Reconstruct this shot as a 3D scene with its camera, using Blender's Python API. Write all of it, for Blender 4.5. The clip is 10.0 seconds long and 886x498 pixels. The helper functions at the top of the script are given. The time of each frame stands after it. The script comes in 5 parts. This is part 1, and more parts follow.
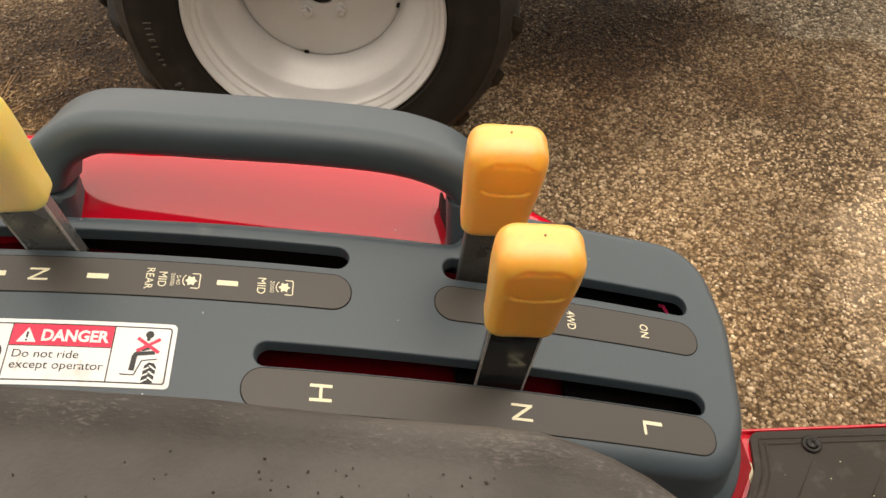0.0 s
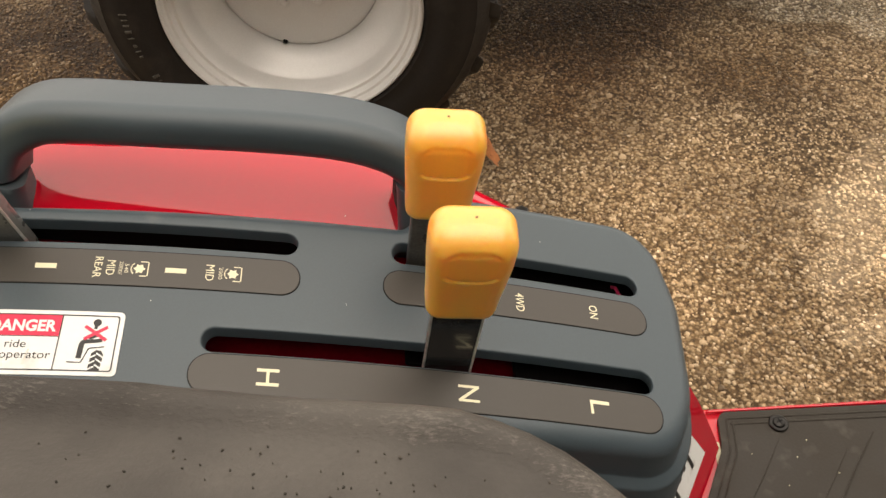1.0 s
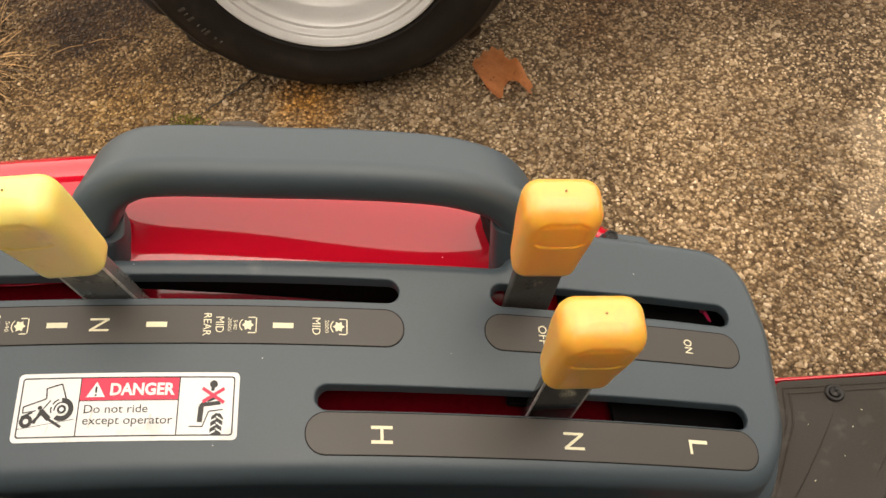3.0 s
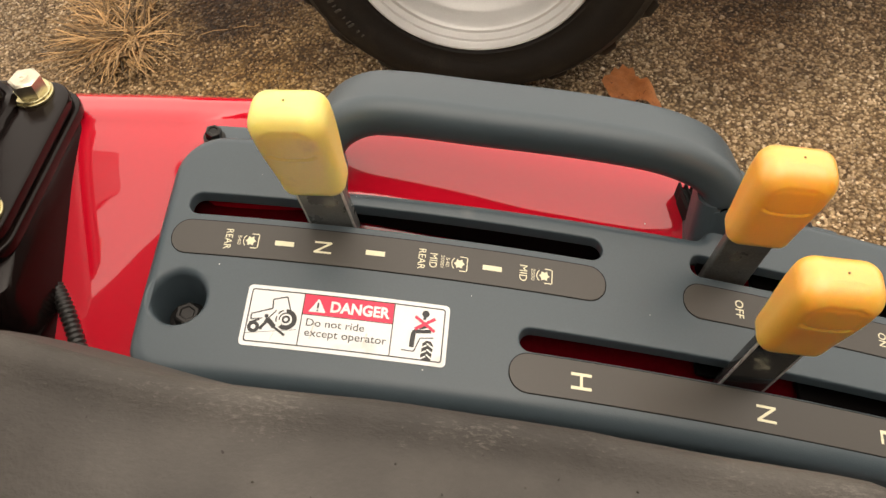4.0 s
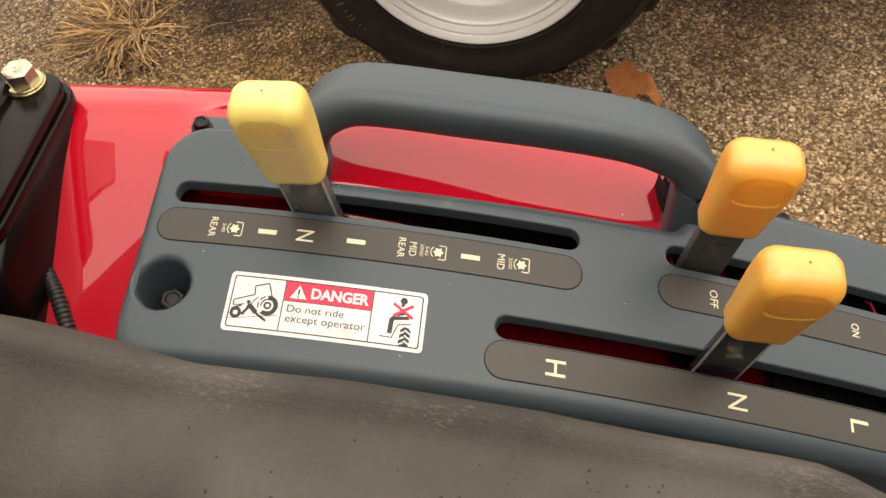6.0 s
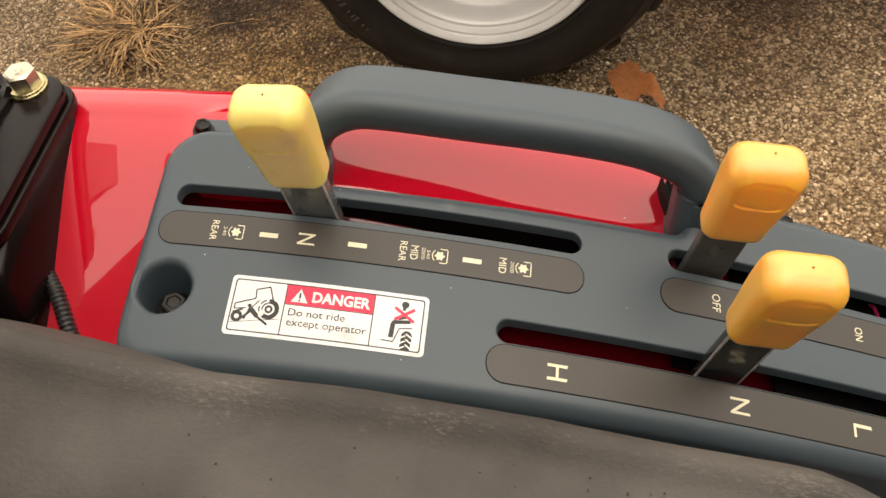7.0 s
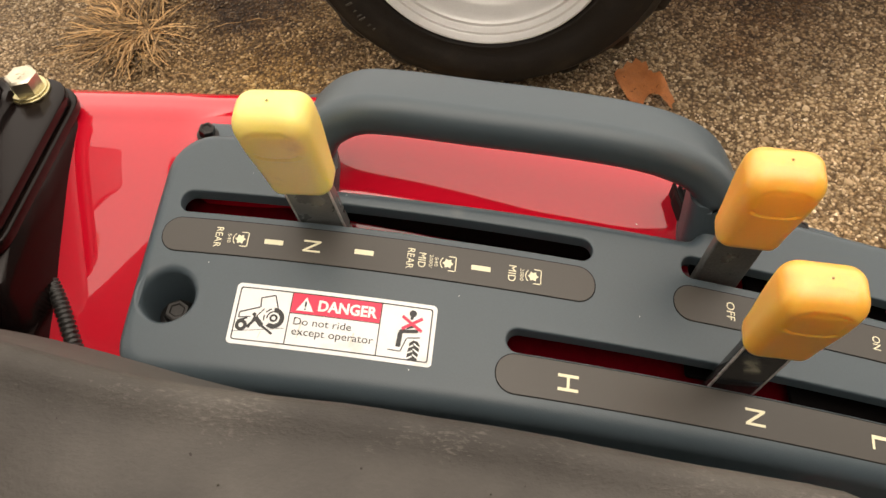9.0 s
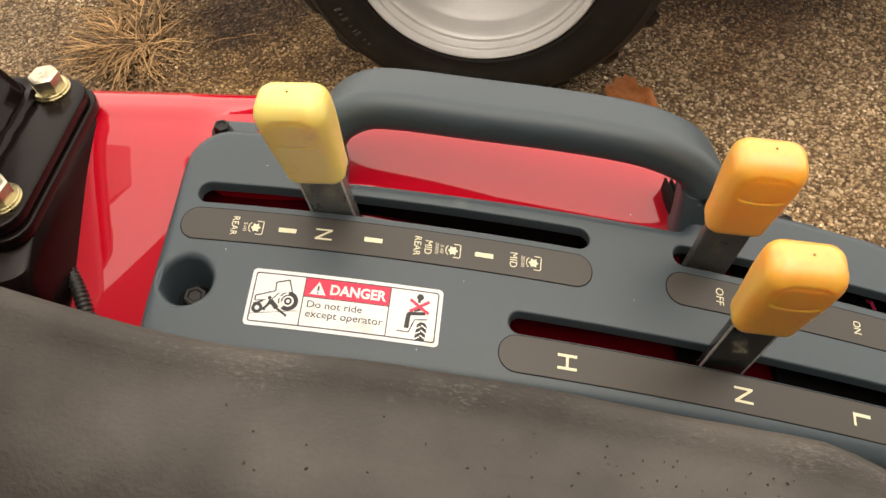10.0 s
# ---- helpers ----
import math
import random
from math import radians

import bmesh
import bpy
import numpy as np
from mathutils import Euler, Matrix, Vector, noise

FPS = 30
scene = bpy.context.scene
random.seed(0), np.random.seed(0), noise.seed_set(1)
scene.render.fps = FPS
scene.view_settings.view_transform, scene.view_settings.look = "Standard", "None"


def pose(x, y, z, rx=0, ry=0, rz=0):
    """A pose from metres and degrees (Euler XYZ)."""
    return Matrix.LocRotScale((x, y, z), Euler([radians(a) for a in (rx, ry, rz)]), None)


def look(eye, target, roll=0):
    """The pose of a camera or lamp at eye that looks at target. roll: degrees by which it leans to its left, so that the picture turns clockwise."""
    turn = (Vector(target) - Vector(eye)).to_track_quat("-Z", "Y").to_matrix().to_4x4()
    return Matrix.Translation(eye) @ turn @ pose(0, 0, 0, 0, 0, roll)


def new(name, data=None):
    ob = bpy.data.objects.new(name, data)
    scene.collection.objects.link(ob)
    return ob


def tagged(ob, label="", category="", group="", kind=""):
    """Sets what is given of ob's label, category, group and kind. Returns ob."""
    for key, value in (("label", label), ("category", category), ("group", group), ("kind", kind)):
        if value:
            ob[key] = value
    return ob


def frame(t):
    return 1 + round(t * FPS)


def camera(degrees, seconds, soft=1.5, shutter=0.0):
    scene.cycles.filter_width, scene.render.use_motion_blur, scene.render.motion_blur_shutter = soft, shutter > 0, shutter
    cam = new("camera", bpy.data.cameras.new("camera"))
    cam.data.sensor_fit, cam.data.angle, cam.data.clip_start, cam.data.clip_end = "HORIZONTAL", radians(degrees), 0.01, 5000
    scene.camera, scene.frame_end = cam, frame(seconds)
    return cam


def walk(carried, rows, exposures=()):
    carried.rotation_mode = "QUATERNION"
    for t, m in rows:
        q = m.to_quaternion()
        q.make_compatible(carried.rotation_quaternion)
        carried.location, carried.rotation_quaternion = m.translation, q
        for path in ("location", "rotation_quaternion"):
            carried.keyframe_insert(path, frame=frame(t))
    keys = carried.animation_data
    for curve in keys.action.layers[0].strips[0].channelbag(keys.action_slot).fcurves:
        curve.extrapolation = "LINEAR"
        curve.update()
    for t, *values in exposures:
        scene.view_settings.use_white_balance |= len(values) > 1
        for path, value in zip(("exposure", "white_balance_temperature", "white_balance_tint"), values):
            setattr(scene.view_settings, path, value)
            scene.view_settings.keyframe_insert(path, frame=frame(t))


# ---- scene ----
cam = camera(55.7, 10.0)
PATH = [
    (0, (-0.03412, -0.22738, 1.23870), (-0.04154, 0.45124, 0.50426), -2.274),
    (0.5, (-0.01094, -0.22863, 1.23413), (-0.00969, 0.44187, 0.49222), -2.536),
    (1, (-0.00918, -0.23286, 1.23922), (-0.00999, 0.43616, 0.49598), -2.733),
    (1.3, (-0.02341, -0.23488, 1.24696), (-0.02771, 0.43643, 0.50580), -3.080),
    (1.5, (-0.04300, -0.22200, 1.26200), (-0.04650, 0.44300, 0.51500), -3.600),
    (1.7, (-0.05357, -0.19907, 1.28413), (-0.05563, 0.41176, 0.49237), -5.581),
    (1.8, (-0.05154, -0.18441, 1.28667), (-0.05383, 0.39535, 0.47188), -6.131),
    (2, (-0.03983, -0.15255, 1.29330), (-0.03217, 0.39774, 0.45836), -5.928),
    (2.2, (-0.02987, -0.13085, 1.29536), (-0.01920, 0.41654, 0.45855), -5.821),
    (3.3, (-0.07779, -0.18557, 1.29306), (-0.13095, 0.39797, 0.48272), -5.288),
    (3.5, (-0.09689, -0.19720, 1.29167), (-0.17845, 0.39343, 0.48886), -5.757),
    (3.7, (-0.11140, -0.20388, 1.29064), (-0.21368, 0.38138, 0.48627), -6.297),
    (4, (-0.12570, -0.20931, 1.29062), (-0.23702, 0.37689, 0.48814), -5.938),
    (4.5, (-0.11793, -0.21113, 1.28743), (-0.23303, 0.37079, 0.48237), -6.007),
    (5, (-0.11421, -0.21462, 1.29319), (-0.23115, 0.36602, 0.48748), -6.102),
    (5.5, (-0.10997, -0.21658, 1.29517), (-0.22875, 0.36384, 0.48956), -6.237),
    (7, (-0.10770, -0.21294, 1.29578), (-0.23195, 0.36586, 0.48984), -6.621),
    (7.5, (-0.10832, -0.21287, 1.29458), (-0.23476, 0.36547, 0.48865), -6.848),
    (8, (-0.10480, -0.21135, 1.29436), (-0.23261, 0.36591, 0.48787), -6.910),
    (8.5, (-0.10418, -0.21076, 1.29522), (-0.23325, 0.36628, 0.48876), -7.029),
    (9, (-0.11010, -0.20364, 1.29136), (-0.24187, 0.37252, 0.48471), -7.263),
    (9.5, (-0.10647, -0.20961, 1.28626), (-0.23926, 0.36570, 0.47918), -7.367),
    (9.7, (-0.10938, -0.21561, 1.28478), (-0.24080, 0.35936, 0.47723), -7.311),
    (10, (-0.11515, -0.23446, 1.30203), (-0.23504, 0.36184, 0.50827), -5.980),
]
walk(cam, [(t, look(eye, target, roll)) for t, eye, target, roll in PATH], [(0, 0.38, 7600, 14), (10, 0.38, 7600, 14)])

# ---- world and sun: bright overcast day ----
world = bpy.data.worlds.new("overcast_sky")
scene.world = world
world.use_nodes = True
wn = world.node_tree.nodes
wl = world.node_tree.links
sky = wn.new("ShaderNodeTexSky")
sky.sky_type = "NISHITA"
sky.sun_disc = False
sky.sun_elevation, sky.sun_rotation = radians(80), radians(116)
sky.air_density, sky.dust_density, sky.ozone_density = 1.0, 6.0, 0.6
haze = wn.new("ShaderNodeHueSaturation")
haze.inputs["Saturation"].default_value = 0.22
wl.new(sky.outputs[0], haze.inputs["Color"])
veil = wn.new("ShaderNodeMix")
veil.data_type = "RGBA"
veil.inputs["Factor"].default_value = 0.75
veil.inputs[7].default_value = (12.0, 11.8, 11.4, 1.0)
wl.new(haze.outputs[0], veil.inputs[6])
wl.new(veil.outputs[2], wn["Background"].inputs[0])
wn["Background"].inputs[1].default_value = 0.15

sun = new("sun", bpy.data.lights.new("sun", "SUN"))
sun.data.energy = 0.5
sun.data.angle = radians(60)
sun.data.color = (1.0, 0.95, 0.88)
sun.matrix_world = look((0.30, -0.15, 2.0), (0.0, 0.0, 0.0))


# ---- materials ----
def material(name, base, rough=0.5, metal=0.0, spots=None, scale=20.0, grain=300.0, vary=0.15, bump=0.0, bump_scale=None,
             coat=0.0, ior=1.5, island=0.0, rand=0.0, wear=0.0, spec=0.5):
    """A principled material with variation at two scales, fine relief and uneven gloss."""
    m = bpy.data.materials.new(name)
    m.use_nodes = True
    nodes, links = m.node_tree.nodes, m.node_tree.links
    p = nodes["Principled BSDF"]
    p.inputs["Roughness"].default_value = rough
    p.inputs["Metallic"].default_value = metal
    p.inputs["IOR"].default_value = ior
    p.inputs["Coat Weight"].default_value = coat
    p.inputs["Coat Roughness"].default_value = 0.015
    p.inputs["Coat IOR"].default_value = 1.7
    p.inputs["Specular IOR Level"].default_value = spec
    where = nodes.new("ShaderNodeNewGeometry")

    def noise_node(sc, detail=5.0):
        n = nodes.new("ShaderNodeTexNoise")
        n.inputs["Scale"].default_value = sc
        n.inputs["Detail"].default_value = detail
        links.new(where.outputs["Position"], n.inputs["Vector"])
        return n

    big, small = noise_node(scale), noise_node(grain, 3.0)
    blend = nodes.new("ShaderNodeMath")
    blend.operation = "ADD"
    links.new(big.outputs[0], blend.inputs[0])
    links.new(small.outputs[0], blend.inputs[1])
    ramp = nodes.new("ShaderNodeMapRange")
    ramp.inputs["From Min"].default_value, ramp.inputs["From Max"].default_value = 0.6, 1.4
    ramp.inputs["To Min"].default_value, ramp.inputs["To Max"].default_value = 1 - vary, 1 + vary
    links.new(blend.outputs[0], ramp.inputs["Value"])
    value = ramp.outputs["Result"]
    for amount, source in ((island, where.outputs["Random Per Island"]), (rand, None)):
        if amount:
            if source is None:
                source = nodes.new("ShaderNodeObjectInfo").outputs["Random"]
            r = nodes.new("ShaderNodeMapRange")
            r.inputs["To Min"].default_value, r.inputs["To Max"].default_value = 1 - amount, 1 + amount
            links.new(source, r.inputs["Value"])
            mul = nodes.new("ShaderNodeMath")
            mul.operation = "MULTIPLY"
            links.new(value, mul.inputs[0])
            links.new(r.outputs["Result"], mul.inputs[1])
            value = mul.outputs[0]
    colour = nodes.new("ShaderNodeVectorMath")
    colour.operation = "SCALE"
    colour.inputs[0].default_value = base
    links.new(value, colour.inputs["Scale"])
    out = colour.outputs[0]
    if spots:
        # stains or specks with a shape of their own: (colour, scale, from, to)
        tint, sc, lo, hi = spots
        n = noise_node(sc, 4.0)
        mask = nodes.new("ShaderNodeMapRange")
        mask.inputs["From Min"].default_value, mask.inputs["From Max"].default_value = lo, hi
        links.new(n.outputs[0], mask.inputs["Value"])
        mix = nodes.new("ShaderNodeMix")
        mix.data_type = "RGBA"
        links.new(mask.outputs["Result"], mix.inputs["Factor"])
        links.new(out, mix.inputs[6])
        mix.inputs[7].default_value = (*tint, 1)
        out = mix.outputs[2]
    links.new(out, p.inputs["Base Color"])
    gloss = nodes.new("ShaderNodeMapRange")
    gloss.inputs["From Min"].default_value, gloss.inputs["From Max"].default_value = 0.3, 0.7
    gloss.inputs["To Min"].default_value = max(0.0, rough - wear)
    gloss.inputs["To Max"].default_value = min(1.0, rough + wear)
    links.new(big.outputs[0], gloss.inputs["Value"])
    links.new(gloss.outputs["Result"], p.inputs["Roughness"])
    if bump:
        b = nodes.new("ShaderNodeBump")
        b.inputs["Strength"].default_value = 1.0
        b.inputs["Distance"].default_value = bump
        links.new(noise_node(bump_scale or grain, 3.0).outputs[0], b.inputs["Height"])
        links.new(b.outputs[0], p.inputs["Normal"])
    return m


SLATE = material("slate_grey_plastic", (0.0480, 0.0680, 0.0810), 0.40, vary=0.08, scale=14, grain=900, bump=0.00006, bump_scale=2200, wear=0.05, spec=0.5)
def rubbed(m, place, r, tint):
    """A pale rubbed place on a plastic surface."""
    nodes, links = m.node_tree.nodes, m.node_tree.links
    p = nodes["Principled BSDF"]
    geo = nodes.new("ShaderNodeNewGeometry")
    d = nodes.new("ShaderNodeVectorMath")
    d.operation = "DISTANCE"
    d.inputs[1].default_value = place
    links.new(geo.outputs["Position"], d.inputs[0])
    n = nodes.new("ShaderNodeTexNoise")
    n.inputs["Scale"].default_value, n.inputs["Detail"].default_value = 260, 4.0
    links.new(geo.outputs["Position"], n.inputs["Vector"])
    t = nodes.new("ShaderNodeMath")
    t.operation = "MULTIPLY_ADD"
    links.new(n.outputs[0], t.inputs[0])
    t.inputs[1].default_value = r
    links.new(d.outputs["Value"], t.inputs[2])
    mr = nodes.new("ShaderNodeMapRange")
    mr.inputs["From Min"].default_value, mr.inputs["From Max"].default_value = r * 1.5, r * 0.5
    mr.inputs["To Max"].default_value = 0.7
    links.new(t.outputs[0], mr.inputs["Value"])
    x = nodes.new("ShaderNodeMix")
    x.data_type = "RGBA"
    links.new(mr.outputs["Result"], x.inputs["Factor"])
    links.new(p.inputs["Base Color"].links[0].from_socket, x.inputs[6])
    x.inputs[7].default_value = (*tint, 1)
    links.new(x.outputs[2], p.inputs["Base Color"])


rubbed(SLATE, (-0.166, 0.0900, 0.9174), 0.0055, (0.095, 0.110, 0.115))
PLATE = material("brown_grey_label_film", (0.0435, 0.0390, 0.0330), 0.42, vary=0.05, scale=18, grain=700, bump=0.00002, bump_scale=1800, wear=0.05)
GROOVE = material("dark_label_edge", (0.006, 0.006, 0.006), 0.6, spec=0.1)
CREAM = material("cream_print", (0.72, 0.68, 0.48), 0.5, vary=0.05)
FAINT = material("worn_cream_print", (0.60, 0.56, 0.40), 0.5, vary=0.05)
WHITE = material("white_sticker_film", (0.72, 0.735, 0.725), 0.35, vary=0.03, scale=40, spots=((0.60, 0.595, 0.57), 60, 0.60, 0.72))
INK = material("black_print", (0.012, 0.012, 0.012), 0.45)
SIGNAL = material("red_print", (0.72, 0.02, 0.07), 0.4, vary=0.05)
YELLOW = material("yellow_rubber_grip", (0.990, 0.740, 0.190), 0.50, vary=0.04, scale=30, grain=900, bump=0.00004, bump_scale=1500, wear=0.06,
                  spots=((0.78, 0.56, 0.15), 45, 0.64, 0.80))
ORANGE = material("orange_rubber_grip", (0.990, 0.465, 0.045), 0.46, vary=0.04, scale=30, grain=900, bump=0.00004, bump_scale=1500, wear=0.06)
DULLSTEEL = material("dull_dark_steel", (0.150, 0.150, 0.142), 0.36, metal=0.6, vary=0.35, scale=90, grain=700, wear=0.1)
BRIGHTEDGE = material("worn_bright_steel", (0.80, 0.79, 0.76), 0.35, metal=0.8, vary=0.3, scale=200)
for grip, tint, reach in ((YELLOW, (1.0, 0.75, 0.3), 0.013), (ORANGE, (1.0, 0.6, 0.2), 0.012)):
    # soft moulded plastic lets light bleed through
    shader = grip.node_tree.nodes["Principled BSDF"]
    shader.inputs["Specular IOR Level"].default_value = 1.0
    shader.inputs["Coat Weight"].default_value = 0.9
    shader.inputs["Coat Roughness"].default_value = 0.40
    shader.inputs["Subsurface Weight"].default_value = 0.85
    shader.inputs["Subsurface Radius"].default_value = tint
    shader.inputs["Subsurface Scale"].default_value = reach
STEEL = material("grey_coated_steel", (0.215, 0.222, 0.215), 0.28, metal=0.6, vary=0.2, scale=60, grain=600, wear=0.08)
BLACKSTEEL = material("black_coated_steel", (0.030, 0.030, 0.030), 0.13, metal=0.2, vary=0.2, scale=60, grain=600, wear=0.06)
RED = material("glossy_red_paint", (0.53, 0.0068, 0.022), 0.5, vary=0.03, scale=3, coat=1.0, ior=1.5, spec=0.0)
BLACKPAINT = material("glossy_black_paint", (0.007, 0.0042, 0.0038), 0.20, vary=0.1, scale=30, coat=0.0, wear=0.06, spec=0.20, bump=0.00005, bump_scale=260)
CONDUIT = material("worn_black_conduit", (0.022, 0.021, 0.020), 0.35, vary=0.2, scale=60)
SILVERZINC = material("pale_zinc_plating", (0.62, 0.57, 0.45), 0.38, metal=1.0, vary=0.14, scale=140, grain=900, wear=0.08)
ZINC = material("yellow_zinc_plating", (0.60, 0.53, 0.30), 0.30, metal=1.0, vary=0.12, scale=120, grain=900, wear=0.08)
# darker copy of the fender red, with the slots' inner shade in its colour
SHADED_RED = material("shaded_red_gloss", (0.095, 0.0015, 0.005), 0.12, vary=0.2, scale=40, spec=0.5)
DARKBOLT = material("dark_bolt_steel", (0.022, 0.021, 0.020), 0.32, metal=0.7, vary=0.25, scale=150, grain=900)
VINYL = material("taupe_foam_vinyl", (0.066, 0.059, 0.051), 0.66, vary=0.12, scale=16, grain=420, wear=0.08, spots=((0.030, 0.026, 0.022), 13, 0.47, 0.70))


def creased(m):
    """Fine leather-like relief, with close wrinkles and pale worn ridges where the cushion is creased."""
    nodes, links = m.node_tree.nodes, m.node_tree.links
    p = nodes["Principled BSDF"]
    geo = nodes.new("ShaderNodeNewGeometry")
    where = nodes.new("ShaderNodeAttribute")
    where.attribute_name = "crease"
    squash = nodes.new("ShaderNodeVectorMath")
    squash.operation = "MULTIPLY"
    squash.inputs[1].default_value = (0.55, 1.5, 1.5)
    links.new(geo.outputs["Position"], squash.inputs[0])
    wr = nodes.new("ShaderNodeTexNoise")
    wr.inputs["Scale"].default_value, wr.inputs["Detail"].default_value, wr.inputs["Roughness"].default_value = 620, 4.0, 0.7
    links.new(squash.outputs[0], wr.inputs["Vector"])
    fine = nodes.new("ShaderNodeTexNoise")
    fine.inputs["Scale"].default_value, fine.inputs["Detail"].default_value = 520, 2.0
    links.new(geo.outputs["Position"], fine.inputs["Vector"])
    a = nodes.new("ShaderNodeMath")
    a.operation = "MULTIPLY"
    links.new(wr.outputs[0], a.inputs[0])
    links.new(where.outputs["Fac"], a.inputs[1])
    h = nodes.new("ShaderNodeMath")
    h.operation = "MULTIPLY_ADD"
    links.new(a.outputs[0], h.inputs[0])
    h.inputs[1].default_value = 1.3
    links.new(fine.outputs[0], h.inputs[2])
    b = nodes.new("ShaderNodeBump")
    b.inputs["Strength"].default_value, b.inputs["Distance"].default_value = 1.0, 0.0004
    links.new(h.outputs[0], b.inputs["Height"])
    links.new(b.outputs[0], p.inputs["Normal"])
    # ridges worn pale
    r = nodes.new("ShaderNodeMapRange")
    r.inputs["From Min"].default_value, r.inputs["From Max"].default_value = 0.40, 0.70
    links.new(a.outputs[0], r.inputs["Value"])
    old = p.inputs["Base Color"].links[0].from_socket
    x = nodes.new("ShaderNodeMix")
    x.data_type = "RGBA"
    links.new(r.outputs["Result"], x.inputs["Factor"])
    links.new(old, x.inputs[6])
    x.inputs[7].default_value = (0.165, 0.148, 0.129, 1)
    out = x.outputs[2]
    # dark ragged patches: (x, y, radius, edge, how dark)
    for sx, sy, r, edge, dark in ((-0.300, -0.152, 0.040, 0.045, 0.9), (-0.254, -0.104, 0.010, 0.014, 0.4), (-0.125, -0.139, 0.015, 0.018, 0.55), (-0.165, -0.141, 0.013, 0.018, 0.5), (-0.320, -0.112, 0.014, 0.018, 0.4)):
        n = nodes.new("ShaderNodeTexNoise")
        n.inputs["Scale"].default_value, n.inputs["Detail"].default_value = 60, 5.0
        links.new(geo.outputs["Position"], n.inputs["Vector"])
        flat = nodes.new("ShaderNodeVectorMath")
        flat.operation = "MULTIPLY"
        flat.inputs[1].default_value = (0.6, 1, 0)
        links.new(geo.outputs["Position"], flat.inputs[0])
        d = nodes.new("ShaderNodeVectorMath")
        d.operation = "DISTANCE"
        d.inputs[1].default_value = (sx * 0.6, sy, 0)
        links.new(flat.outputs[0], d.inputs[0])
        t = nodes.new("ShaderNodeMath")
        t.operation = "MULTIPLY_ADD"
        links.new(n.outputs[0], t.inputs[0])
        t.inputs[1].default_value = r
        links.new(d.outputs["Value"], t.inputs[2])
        mr = nodes.new("ShaderNodeMapRange")
        mr.inputs["From Min"].default_value, mr.inputs["From Max"].default_value = r * 1.5, r * 1.5 - edge
        mr.inputs["To Max"].default_value = dark
        links.new(t.outputs[0], mr.inputs["Value"])
        y = nodes.new("ShaderNodeMix")
        y.data_type = "RGBA"
        links.new(mr.outputs["Result"], y.inputs["Factor"])
        links.new(out, y.inputs[6])
        y.inputs[7].default_value = (0.016, 0.013, 0.011, 1)
        out = y.outputs[2]
    links.new(out, p.inputs["Base Color"])


creased(VINYL)
SPECK = material("dark_dirt_speck", (0.042, 0.035, 0.028), 0.8, rand=0.4)
MAT = material("brown_rubber_mat", (0.0225, 0.0188, 0.0138), 0.62, vary=0.2, scale=22, grain=500, bump=0.0003, bump_scale=300, wear=0.1, spec=0.35,
               spots=((0.058, 0.052, 0.044), 45, 0.60, 0.80))
RUBBER = material("dark_tyre_rubber", (0.011, 0.0095, 0.0085), 0.6, vary=0.3, scale=25, grain=300, bump=0.0004, bump_scale=220, wear=0.1,
                  spots=((0.026, 0.022, 0.018), 14, 0.55, 0.75), spec=0.35)
DUSTY = material("dusty_tyre_rubber", (0.060, 0.053, 0.045), 0.8, vary=0.25, scale=25, grain=300, bump=0.0005, bump_scale=220,
                 spots=((0.12, 0.105, 0.09), 20, 0.55, 0.75))
SILVER = material("silver_rim_paint", (0.62, 0.62, 0.605), 0.42, metal=0.25, vary=0.06, scale=12, grain=300, wear=0.06)
BLACKHOLE = material("black_parts_and_shade", (0.004, 0.004, 0.004), 0.55, vary=0.1, spec=0.15)
SLOT_BLACK = material("dull_black_slot_fill", (0.003, 0.0025, 0.0025), 0.6, vary=0.1, spec=0.05)
LEAF = material("dry_brown_leaf", (0.50, 0.195, 0.065), 0.65, vary=0.25, scale=45, grain=350, bump=0.0006, bump_scale=160,
                spots=((0.10, 0.035, 0.015), 90, 0.66, 0.72))
STRAW = material("dry_straw", (0.36, 0.220, 0.098), 0.7, vary=0.3, scale=30, grain=200, island=0.85)
MOSS = material("green_moss", (0.17, 0.18, 0.02), 0.9, vary=0.4, scale=60, grain=300, island=0.5)
DIMPLE = material("shaded_grip_dimple", (0.22, 0.12, 0.03), 0.7)
WIRE = material("magenta_wire", (0.55, 0.02, 0.10), 0.4)


# ---- mesh helpers ----
def link_mesh(name, verts, faces, mat, parent=None, label="", smooth=True, sharp=35):
    me = bpy.data.meshes.new(name)
    me.from_pydata([tuple(v) for v in verts], [], [tuple(f) for f in faces])
    me.validate()
    me.update()
    if smooth:
        me.shade_smooth()
        me.set_sharp_from_angle(angle=radians(sharp))
    me.materials.append(mat)
    ob = new(name, me)
    if parent is not None:
        ob.parent = parent
    if label:
        ob["label"] = label
    return ob


def part(name, bm, mat, parent=None, label="", smooth=True, sharp=35):
    """Links a bmesh as one mesh object, under a thing or a part."""
    me = bpy.data.meshes.new(name)
    bmesh.ops.recalc_face_normals(bm, faces=bm.faces)
    bm.to_mesh(me)
    bm.free()
    if smooth:
        me.shade_smooth()
        me.set_sharp_from_angle(angle=radians(sharp))
    me.materials.append(mat)
    ob = new(name, me)
    if parent is not None:
        ob.parent = parent
    if label:
        ob["label"] = label
    return ob


def thing(name, label, category, group="", kind="", at=(0, 0, 0)):
    ob = new(name)
    ob.empty_display_size = 0.02
    ob.location = at
    return tagged(ob, label, category, group, kind)


